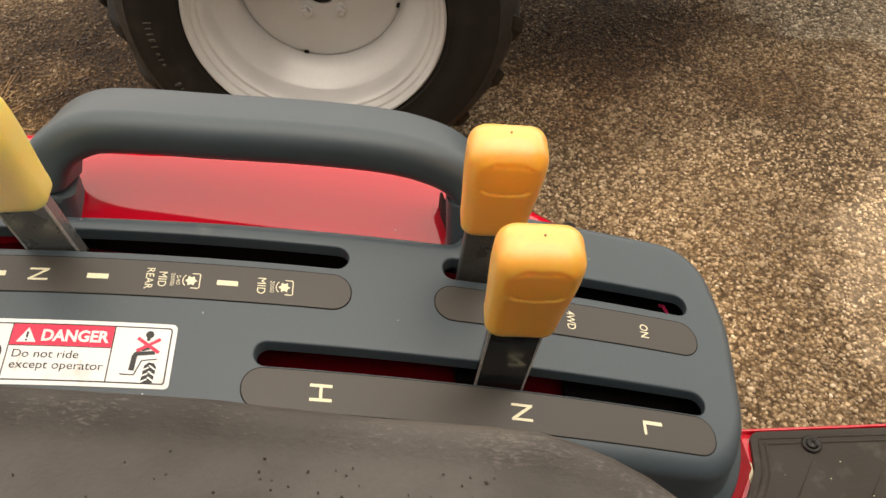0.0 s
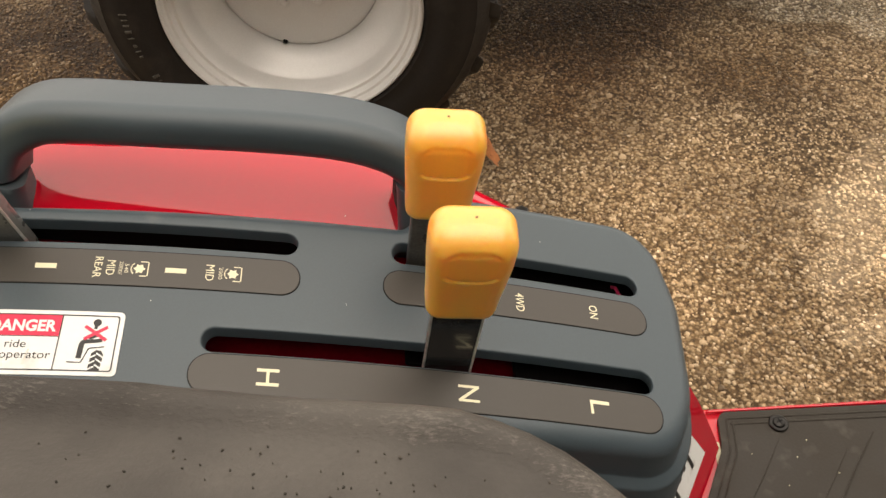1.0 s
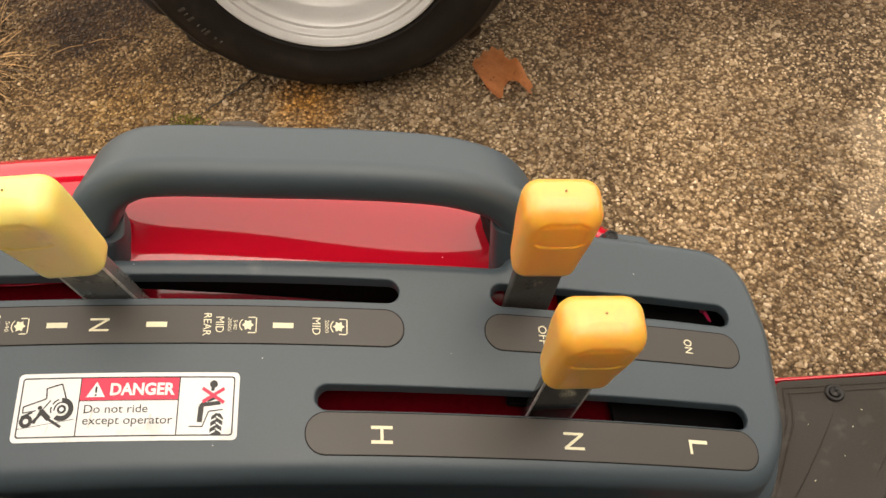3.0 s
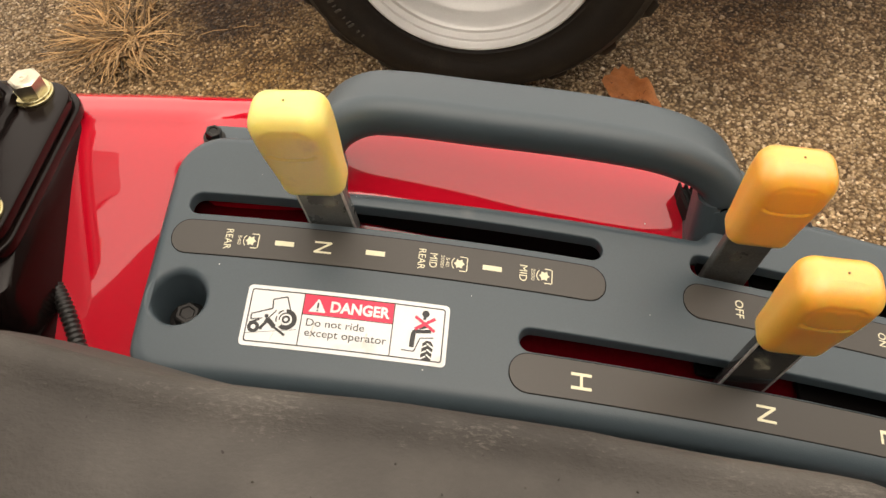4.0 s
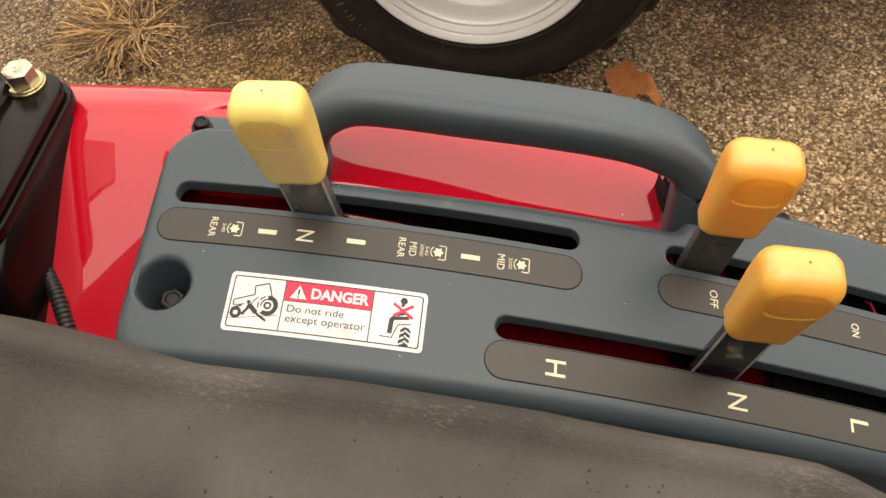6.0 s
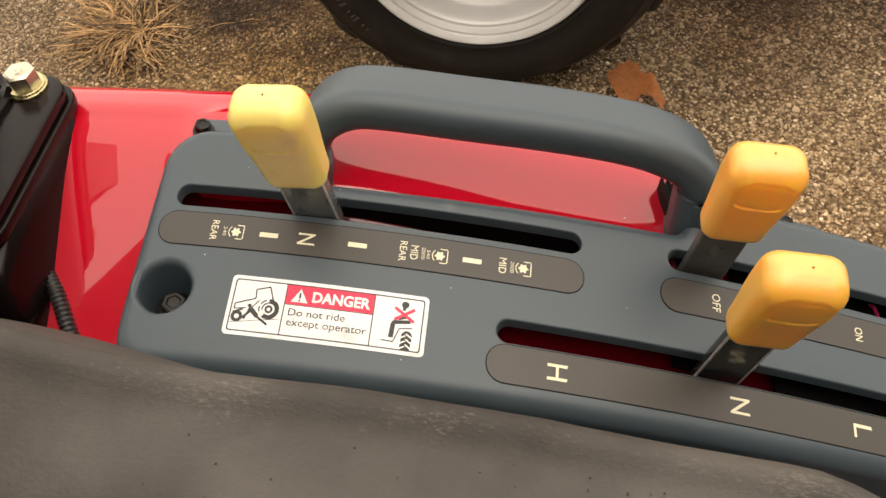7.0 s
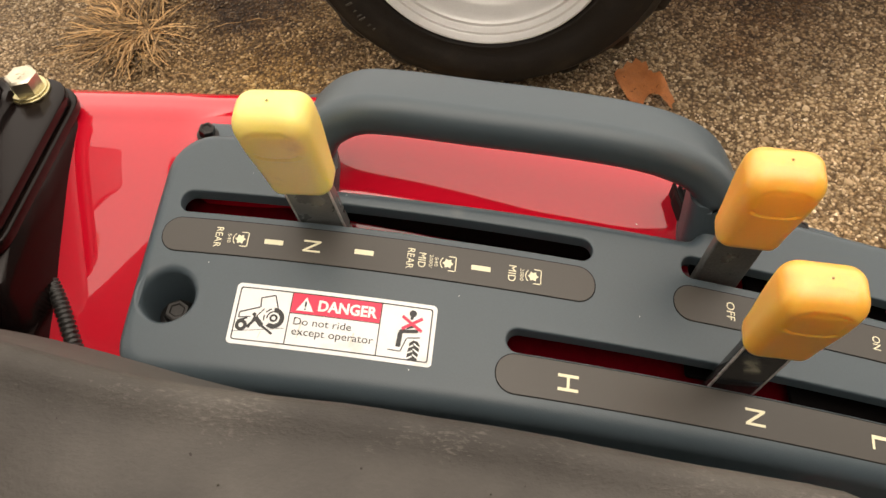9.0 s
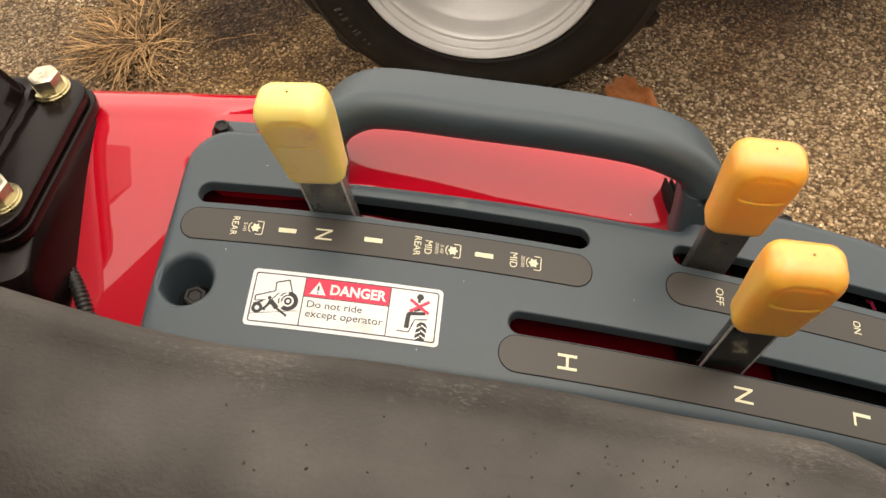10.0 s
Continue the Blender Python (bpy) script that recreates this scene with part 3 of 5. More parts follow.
# the fender's top line from the back to the floor: (x, z)
FENDER_LINE = [(-1.10, 0.52), (-1.04, 0.64), (-0.94, 0.78), (-0.82, 0.86), (-0.68, 0.905), (-0.55, 0.918), (-0.45, 0.9185), (-0.36, 0.919), (-0.28, 0.915),
               (-0.20, 0.903), (-0.12, 0.887), (-0.04, 0.870), (0.02, 0.855), (0.07, 0.833), (0.11, 0.798), (0.145, 0.745), (0.175, 0.685), (0.21, 0.600), (0.243, 0.520)]


def spline(points, n=6):
    out = []
    for i in range(len(points) - 1):
        p0, p1, p2, p3 = (Vector(points[max(0, min(len(points) - 1, i + k))]) for k in (-1, 0, 1, 2))
        for q in range(n):
            t = q / n
            out.append(0.5 * (2 * p1 + (p2 - p0) * t + (2 * p0 - 5 * p1 + 4 * p2 - p3) * t * t + (3 * p1 - p0 - 3 * p2 + p3) * t ** 3))
    out.append(Vector(points[-1]))
    return out


def fender_edge(x):
    return 0.194 + 0.008 * smoothstep(-0.36, -0.20, x) - 0.049 * smoothstep(-0.06, 0.11, x) + 0.030 * smoothstep(0.12, 0.22, x) + 0.010 * smoothstep(-0.22, -0.15, x) * (1 - smoothstep(-0.07, 0.0, x))


def front_set_back(x, y):
    """The fender's front wall runs back towards the seat."""
    return 0.58 * max(0.0, 0.15 - y) * smoothstep(0.07, 0.19, x)


def on_front_wall(line, f, y, lift):
    """A place on the front wall: f along the top line, lifted off the paint."""
    i = min(int(f), len(line) - 2)
    p = line[i].lerp(line[i + 1], f - i)
    a = line[i + 1] - line[i]
    return (p.x - front_set_back(p.x, y) - a.y / a.length * lift, y, p.y + a.x / a.length * lift)


def wall_patch(name, line, x0, x1, ya, yb, lift, mat, parent, label=""):
    """A thin film on the front wall between two places of the top line, its ends at ya and yb."""
    f0, f1 = (min(range(len(line)), key=lambda i: abs(line[i].x - x)) for x in (x0, x1))
    bm = bmesh.new()
    rows = []
    for i in range(9):
        f = i / 8
        a, b = ya[0] + (ya[1] - ya[0]) * f, yb[0] + (yb[1] - yb[0]) * f
        rows.append([bm.verts.new(on_front_wall(line, f0 + (f1 - f0) * f, a + (b - a) * k / 12, lift)) for k in range(13)])
    for a, b in zip(rows, rows[1:]):
        for k in range(12):
            bm.faces.new((a[k], a[k + 1], b[k + 1], b[k]))
    return part(name, bm, mat, parent, label)


def build_fender():
    th = thing("tractor_fender", "glossy red painted steel tractor fender under a grey lever console", "fender")
    line = spline(FENDER_LINE)
    bm = bmesh.new()
    rings = []
    for i, p in enumerate(line):
        a = line[min(i + 1, len(line) - 1)] - line[max(i - 1, 0)]
        nx, nz = -a.y / a.length, a.x / a.length
        e = fender_edge(p.x)
        # across: (y, drop along the normal), with a pressed bead near the rolled outer edge
        fall = 1 - smoothstep(0.10, 0.20, p.x)
        rear = smoothstep(-0.327, -0.347, p.x)
        slope = lambda y: fall * (3.0 * max(0.0, 0.115 - y) ** 1.5 * (1 - rear) + rear * (0.004 + 0.25 * (0.140 - y + math.sqrt((0.140 - y) ** 2 + 0.0003))))
        # the sheet ends under the console, and reaches the seat behind it
        near = -0.10 + 0.105 * smoothstep(-0.345, -0.315, p.x)
        rows = [(y, 0.0005 + slope(y)) for y in (*(near + (0.105 - near) * k / 8 for k in range(9)), 0.1075, 0.110, 0.1125, 0.115, 0.1175, 0.1195, *(0.1195 + max(0.001, e - 0.1555) * k / 6 for k in range(1, 7)))]
        rows += [(e - 0.034, 0.003 + 0.4 * slope(e - 0.034)), (e - 0.024, 0.0060), (e - 0.020, 0.0074), (e - 0.017, 0.0078), (e - 0.010, 0.0098), (e - 0.004, 0.0130), (e - 0.001, 0.018), (e, 0.026), (e, 0.047), (e - 0.004, 0.048), (e - 0.006, 0.022),
                 (e - 0.03, 0.012)]
        rows += [(y, 0.008 + slope(y)) for y in (0.11, *(near + 0.003 + (0.10 - near) * k / 4 for k in (3, 2, 1, 0)))]
        rings.append([(p.x - nx * d - front_set_back(p.x, y), y, p.y - nz * d) for y, d in rows])
    loft(bm, rings)
    part("panel", bm, RED, th)
    # black rubber edging seen at the front end of the grab opening
    bm = bmesh.new()
    rounded_block(bm, 0.0160, 0.054, 0.034, 0.004, pose(-0.0280, 0.122, 0.8450, 0, 6, 14), edge=0.002)
    for k in range(4):
        rounded_block(bm, 0.0016, 0.056, 0.0355, 0.0007, pose(-0.0350 + 0.0038 * k, 0.1235 - 0.001 * k, 0.8455, 0, 6, 14))
    part("rubber_edging", bm, BLACKHOLE, th, "ribbed black rubber edging")
    # white decal with plain grey bars, low on the front wall
    dec = wall_patch("decal", line, 0.199, 0.2265, (0.010, 0.020), (0.1135, 0.1245), 0.0012, WHITE, th, "white printed decal with dark bars")
    for k in range(9):
        y = 0.104 - 0.010 * k
        wall_patch("printed_bar", line, 0.2025 + 0.002 * (k % 2), 0.2205 - 0.003 * (k % 3), (y - 0.004, y - 0.003), (y, y + 0.001), 0.0016, INK, dec)
    return th


build_fender()


# ---- console ----
OUTLINE = fillet([(-0.340, -0.0245, 0.020), (-0.22, -0.0220, 0.2), (0.110, -0.0190, 0.030), (0.1275, 0.012, 0.10), (0.1305, 0.075, 0.06), (0.119, 0.1255, 0.040), (-0.020, 0.1265, 0.010),
                  (-0.0305, 0.0995, 0.008), (-0.2520, 0.0965, 0.010), (-0.2590, 0.1275, 0.012), (-0.3395, 0.1268, 0.028)], 8)
PTO_SLOT = stadium(-0.3240, -0.0892, 0.0722, 0.0855)
FWD_SLOT = stadium(-0.0380, 0.1040, 0.0740, 0.0870)
RANGE_SLOT = stadium(-0.1328, 0.1030, 0.0132, 0.0262)
WELL = disc(-0.3178, 0.0213, 0.0146, 32)


def build_cover(th):
    """The moulded cover: crowned top with rounded rim, open slots with wall thickness, and a stepped skirt."""
    bm = bmesh.new()
    rim = dense(OUTLINE, 0.006)
    steps = 8
    unit = [(q[0] - p[0], q[1] - p[1]) for p, q in zip(rim, inset(rim, 0.001))]
    # the rim is rolled wider along the side towards the seat
    rolls = [0.0078 + 0.0022 * smoothstep(0.012, -0.015, y) for _, y in rim]
    loops = []
    for k in range(steps + 1):
        a = radians(90 * k / steps)
        loops.append([(x + u * r * 1000 * (1 - math.sin(a)), y + v * r * 1000 * (1 - math.sin(a)), -r * (1 - math.cos(a))) for (x, y), (u, v), r in zip(rim, unit, rolls)])
    for out, drop in ((0.0, -0.020), (0.0004, -0.0285), (0.0010, -0.0305), (0.0052, -0.0325), (0.0064, -0.0345), (0.0068, -0.050), (0.0085, -0.150)):
        loops.append([(x, y, drop) for x, y in inset(rim, -out)])
    holes = [dense(h, 0.006) for h in (PTO_SLOT, FWD_SLOT, RANGE_SLOT)] + [WELL]
    wide = [inset(h, -0.0012) for h in holes[:3]] + [inset(WELL, -0.0035)]
    vs, fs = sheet([p[:2] for p in loops[0]], wide, 0.009)
    made = [bm.verts.new(on_top(x, y)) for x, y in vs]
    for f in fs:
        bm.faces.new([made[i] for i in f])
    prev = None
    for ring in loops:
        row = [bm.verts.new((x, y, top(x, y) + drop)) for x, y, drop in ring]
        if prev:
            for i in range(len(row)):
                j = (i + 1) % len(row)
                bm.faces.new((prev[i], row[i], row[j], prev[j]))
        prev = row
    for hole, big, rows in [(h, w, ((0.35, 0.0), (0.75, -0.0003), (1.0, -0.0012), (1.0, -0.0075), (0.0, -0.0080))) for h, w in zip(holes[:3], wide[:3])] + \
            [(WELL, wide[3], ((0.3, -0.0002), (0.6, -0.0010), (0.85, -0.0024), (1.0, -0.0045), (1.25, -0.0345), (5.0, -0.0350)))]:
        prev = [bm.verts.new(on_top(x, y)) for x, y in big]
        for mixf, drop in rows:
            row = [bm.verts.new((b[0] + (h[0] - b[0]) * mixf, b[1] + (h[1] - b[1]) * mixf, top(*h) + drop)) for h, b in zip(hole, big)]
            for i in range(len(row)):
                j = (i + 1) % len(row)
                bm.faces.new((prev[i], prev[j], row[j], row[i]))
            prev = row
    weld(bm)
    ob = part("cover", bm, SLATE, th, sharp=50)
    wn_mod = ob.modifiers.new("even_shading", "WEIGHTED_NORMAL")
    wn_mod.keep_sharp = True
    # ears at the outer edge, each screwed to the fender
    for x, y, w in ((-0.322, 0.137, 0.030), (0.046, 0.128, 0.036)):
        bm = bmesh.new()
        rounded_block(bm, w, 0.030, 0.020, 0.007, pose(x, y, top(x, y) - 0.0415, 0, math.degrees(math.atan(0.27 + 0.73 * x)), 0), edge=0.003)
        part("ear", bm, SLATE, th)


def build_handle(th):
    """The moulded grab handle, an arch along the outer edge."""
    path = [(-0.2560, 0.113, 0.885), (-0.2560, 0.117, 0.910), (-0.2535, 0.123, 0.929), (-0.2445, 0.1315, 0.9455), (-0.2280, 0.1370, 0.9540), (-0.2060, 0.1385, 0.9540), (-0.1600, 0.1380, 0.9485),
            (-0.1100, 0.1370, 0.9430), (-0.0700, 0.1360, 0.9365), (-0.0460, 0.1350, 0.9290), (-0.0290, 0.1330, 0.9190), (-0.0190, 0.1280, 0.9050), (-0.0165, 0.1220, 0.8880), (-0.0165, 0.1180, 0.860)]
    pts = spline(path, 5)
    rings = []
    for i, p in enumerate(pts):
        ahead = (pts[min(i + 1, len(pts) - 1)] - pts[max(i - 1, 0)]).normalized()
        out = Vector((0, 1, 0))
        out = (out - ahead * out.dot(ahead)).normalized()
        nrm = ahead.cross(out) * -1
        if nrm.z < 0 and abs(ahead.z) < 0.9:
            nrm = -nrm
        f = i / (len(pts) - 1)
        leg = 1 - min(1, min(f, 1 - f) / 0.16)
        flare = smoothstep(0.07, 0.0, min(f, 1 - f))
        w, h = 0.0435 - 0.0125 * leg + (0.006 if f > 0.5 else 0.0) * flare, 0.0295 + (0.0085 if f > 0.5 else 0.0015) * leg + (0.007 if f > 0.5 else 0.0) * flare
        # a flat top with a tight outer edge, and a full round towards the seat
        lift = 0.0022 * (1 - leg)
        section = fillet([(-w / 2, -h / 2 + 0.003 * (1 - leg), 0.010), (w / 2, -h / 2, 0.008), (w / 2, h / 2 - 0.0095 * (1 - leg), 0.0060 + 0.004 * leg), (-w / 2, h / 2 + 0.0010 * (1 - leg), 0.0120 - 0.002 * leg)], 7)
        rings.append([p + out * a + nrm * (b + lift) for a, b in section])
    for k in range(1, len(rings)):
        # keep every ring turned like the one before
        best = min(range(len(rings[k])), key=lambda s: sum((rings[k][(j + s) % len(rings[k])] - rings[k - 1][j]).length for j in range(0, len(rings[k]), 4)))
        rings[k] = rings[k][best:] + rings[k][:best]
    bm = bmesh.new()
    loft(bm, rings)
    part("grab_handle", bm, SLATE, th, sharp=60)
    # the broad foot runs out into the cover
    for low, high in (((-0.0360, -0.0020, 0.0990, 0.1300, 0.868), (-0.0345, -0.0040, 0.1080, 0.1390, 0.909)),):
        bm = bmesh.new()
        rings = []
        for k in range(6):
            x0, x1, y0, y1, z = (a + (b - a) * k / 5 for a, b in zip(low, high))
            rings.append([((x0 + x1) / 2 + x, (y0 + y1) / 2 + y, z) for x, y in rounded_rect(x1 - x0, y1 - y0, 0.009, 6)])
        loft(bm, rings)
        part("handle_foot", bm, SLATE, th)


def star(cx, cy, r0, r1, n=6):
    return [(cx + (r0 if i % 2 == 0 else r1) * math.cos(math.pi * i / n), cy + (r0 if i % 2 == 0 else r1) * math.sin(math.pi * i / n)) for i in range(2 * n)]


def shaft_symbol(plate, x, y):
    """Printed drive-shaft sign: a star in an open bracket with an arc."""
    print_poly("symbol_star", star(x, y, 0.0031, 0.0020), CREAM, plate, 0.00048)
    for a, b, c, d in ((x + 0.0002, y + 0.0042, x + 0.0040, y + 0.0042), (x + 0.0043, y + 0.0040, x + 0.0043, y - 0.0040), (x + 0.0002, y - 0.0042, x + 0.0040, y - 0.0042)):
        print_poly("symbol_bracket", bar(a, b, c, d, 0.00055), CREAM, plate, 0.00048)
    arc = [(x - 0.0002 + 0.0040 * math.cos(radians(a)), y + 0.0040 * math.sin(radians(a))) for a in range(130, 231, 20)]
    for (a, b), (c, d) in zip(arc, arc[1:]):
        print_poly("symbol_arc", bar(a, b, c, d, 0.0005), CREAM, plate, 0.00048)


def build_plates(th):
    up = 0.00048
    plates = []
    for x0, x1, y0, y1, tag in ((-0.3293, -0.0870, 0.0474, 0.0676, "power take-off positions"), (-0.0425, 0.1063, 0.0484, 0.0686, "four wheel drive positions"), (-0.1370, 0.1056, -0.0093, 0.0116, "gear range positions")):
        plate = flat_piece("label_plate", stadium(x0, x1, y0, y1), PLATE, th, 0.0001, 0.0003, label="brown-grey label plate for " + tag)
        flat_piece("plate_edge", stadium(x0 - 0.0006, x1 + 0.0006, y0 - 0.0006, y1 + 0.0006), GROOVE, plate, -0.0002, 0.0003)
        plates.append(plate)
    pto, fwd, rng = plates
    y = 0.0572
    for x in (-0.2652, -0.2145, -0.1498):
        print_poly("position_mark", bar(x - 0.0053, y, x + 0.0053, y, 0.0029), CREAM, pto, up)
    words("letter", "N", 0.0070, 0.0098, CREAM, pto, -0.2436, y, up, bold=0.005)
    words("lettering", "REAR", 0.0122, 0.0040, CREAM, pto, -0.2968, y, up)
    words("lettering", "540", 0.0056, 0.0021, FAINT, pto, -0.2906, y, up)
    shaft_symbol(pto, -0.2842, y)
    words("lettering", "REAR", 0.0122, 0.0040, CREAM, pto, -0.1887, y, up)
    words("lettering", "MID", 0.0086, 0.0042, CREAM, pto, -0.1823, y, up)
    words("lettering", "2000/", 0.0078, 0.0020, FAINT, pto, -0.1773, y, up)
    words("lettering", "540", 0.0054, 0.0020, FAINT, pto, -0.1744, y, up)
    shaft_symbol(pto, -0.1680, y)
    words("lettering", "MID", 0.0094, 0.0042, CREAM, pto, -0.1326, y, up)
    words("lettering", "2000", 0.0070, 0.0021, FAINT, pto, -0.1272, y, up)
    shaft_symbol(pto, -0.1210, y)
    words("lettering", "OFF", 0.0108, 0.0048, CREAM, fwd, -0.0106, 0.0582, up, bold=0.005)
    words("lettering", "4WD", 0.0112, 0.0048, CREAM, fwd, 0.0322, 0.0582, up, bold=0.005)
    words("lettering", "ON", 0.0082, 0.0048, CREAM, fwd, 0.0748, 0.0588, up, bold=0.005)
    words("letter", "H", 0.0090, 0.0108, CREAM, rng, -0.0992, 0.0007, up, bold=0.005)
    words("letter", "N", 0.0090, 0.0108, CREAM, rng, 0.0004, 0.0007, up, bold=0.005)
    words("letter", "L", 0.0076, 0.0106, CREAM, rng, 0.0705, 0.0012, up, bold=0.005)


def build_warning(th):
    """The white warning sticker with its frame, red heading, words and plain pictograms."""
    x0, y1 = -0.2796, 0.0316
    at = lambda u, v: (x0 + u / 1000, y1 - v / 1000)
    line = lambda a, b, c, d, w: bar(*at(a, b), *at(c, d), w / 1000)
    st = flat_piece("warning_sticker", fillet([(*at(0, 34.2), 0.0026), (*at(109, 34.2), 0.0026), (*at(109, 0), 0.0026), (*at(0, 0), 0.0026)], 6), WHITE, th, 0.0002, 0.00025, label="white danger sticker, scuffed")
    h1, h2, h3 = 0.00052, 0.00060, 0.00068
    ring = lambda d, r: dense(fillet([(*at(d, 34.2 - d), r), (*at(109 - d, 34.2 - d), r), (*at(109 - d, d), r), (*at(d, d), r)], 5), 0.01)
    a, b = ring(2.1, 0.0016), ring(2.8, 0.0011)
    vs, fs = sheet(a, [b], 0)
    link_mesh("border", [on_top(x, y, h1) for x, y in vs], fs, INK, st, smooth=False)
    for u in (31.0, 79.5):
        print_poly("divider", line(u, 2.5, u, 31.8, 0.6), INK, st, h1)
    red = print_poly("heading_panel", [at(31.3, 13.9), at(79.2, 13.9), at(79.2, 2.8), at(31.3, 2.8)], SIGNAL, st, h2)
    print_poly("divider", line(31.0, 14.1, 79.5, 14.1, 0.45), INK, st, h1)
    print_poly("alert_triangle", [at(34.2, 12.4), at(43.4, 12.4), at(38.8, 4.6)], WHITE, st, h3)
    print_poly("alert_mark", line(38.8, 7.0, 38.8, 10.2, 1.0), INK, st, h3 + 0.00008)
    print_poly("alert_mark", disc(*at(38.8, 11.4), 0.00055, 10), INK, st, h3 + 0.00008)
    words("lettering", "DANGER", 0.0318, 0.0064, WHITE, st, at(61.6, 8.5)[0], at(61.6, 8.5)[1], h3, 0, bold=0.035)
    words("lettering", "Do not ride", 0.0310, 0.0041, INK, st, at(49.4, 18.3)[0], at(49.4, 18.3)[1], h2, 0)
    words("lettering", "except operator", 0.0435, 0.0047, INK, st, at(55.6, 25.0)[0], at(55.6, 25.0)[1], h2, 0)
    # tractor sign
    body = [(4.3, 19.6), (4.2, 16.6), (15.0, 12.7), (14.5, 7.6), (21.8, 5.4), (24.6, 12.8)]
    for (a0, b0), (c0, d0) in zip(body, body[1:]):
        print_poly("pictogram_line", line(a0, b0, c0, d0, 0.7), INK, st, h2)
    for a0, b0, c0, d0, w in ((4.3, 19.6, 10.5, 18.6, 0.55), (17.2, 13.6, 12.0, 20.5, 0.6), (13.0, 17.5, 10.6, 25.0, 0.8), (13.4, 19.0, 17.5, 23.0, 2.6), (16.0, 22.2, 23.6, 27.0, 1.3), (9.6, 24.6, 13.6, 19.6, 1.5), (3.8, 21.6, 9.0, 19.4, 1.0), (2.6, 27.6, 29.4, 23.2, 0.25)):
        print_poly("pictogram_line", line(a0, b0, c0, d0, w), INK, st, h2)
    print_poly("pictogram_disc", disc(*at(12.4, 17.2), 0.0011, 14), INK, st, h2)
    def arc_band(u, v, r, q, a0, a1):
        """A printed piece of a ring, from a0 to a1 degrees."""
        n = 18
        pts = [at(u + k * math.cos(radians(g)), v - k * math.sin(radians(g))) for k, turns in ((r, range(n + 1)), (q, range(n, -1, -1))) for g in (a0 + (a1 - a0) * i / n for i in turns)]
        print_poly("pictogram_wheel", pts, INK, st, h2 + 0.00004)

    for u, v, r, q, a0, a1 in ((6.4, 23.8, 3.2, 1.3, 0, 180), (6.4, 23.8, 3.2, 1.3, 180, 360), (23.0, 18.2, 5.8, 3.3, -125, 95), (23.0, 18.2, 5.6, 4.9, 110, 150), (23.0, 18.2, 5.6, 4.9, 165, 200),
                               (23.0, 18.2, 3.9, 3.2, 80, 190), (23.0, 18.2, 2.2, 1.1, 0, 180), (23.0, 18.2, 2.2, 1.1, 180, 360)):
        arc_band(u, v, r, q, a0, a1)
    # crossed-out sign: plain shapes
    print_poly("pictogram_disc", disc(*at(96.4, 6.2), 0.0020, 18), INK, st, h2)
    print_poly("pictogram_line", line(96.2, 7.6, 96.0, 9.6, 1.6), INK, st, h2)
    for a0, b0, c0, d0, w in ((90.9, 17.4, 90.5, 25.4, 2.6), (90.6, 17.6, 93.2, 15.2, 2.4), (92.4, 16.6, 100.2, 15.6, 2.0), (93.4, 14.2, 97.6, 12.6, 2.6), (85.4, 27.4, 92.0, 27.6, 0.6), (92.0, 27.6, 94.6, 20.0, 0.6), (94.6, 20.0, 101.6, 19.0, 0.6)):
        print_poly("pictogram_line", line(a0, b0, c0, d0, w), INK, st, h2)
    print_poly("pictogram_block", [at(95.6, 31.4), at(101.2, 31.8), at(102.0, 23.4), at(100.6, 21.2), at(98.2, 20.8), at(96.2, 22.6)], INK, st, h2)
    for k in range(3):
        v = 23.4 + 3.0 * k
        print_poly("pictogram_chevron", line(95.4, v + 1.9, 98.4, v + 0.1, 0.75), WHITE, st, h3)
        print_poly("pictogram_chevron", line(98.6, v - 0.9, 102.2, v + 1.5, 0.75), WHITE, st, h3)
    for a0, b0, c0, d0 in ((91.0, 8.2, 102.0, 15.6), (101.8, 8.4, 91.4, 15.2)):
        print_poly("pictogram_cross", line(a0, b0, c0, d0, 1.7), SIGNAL, st, h3)
    for u, v, w, n in ((37.5, 23.0, 0.8, 9), (66.0, 25.0, 1.0, 8), (17.0, 28.0, 0.4, 4), (98.0, 29.5, 0.25, 3)):
        print_poly("scuff", line(u + 0.6, v - n / 2, u - 0.6, v + n / 2, w), material("sticker_scuff", (0.60, 0.58, 0.53), 0.5, vary=0.1, scale=300), st, h1 + 0.00003)


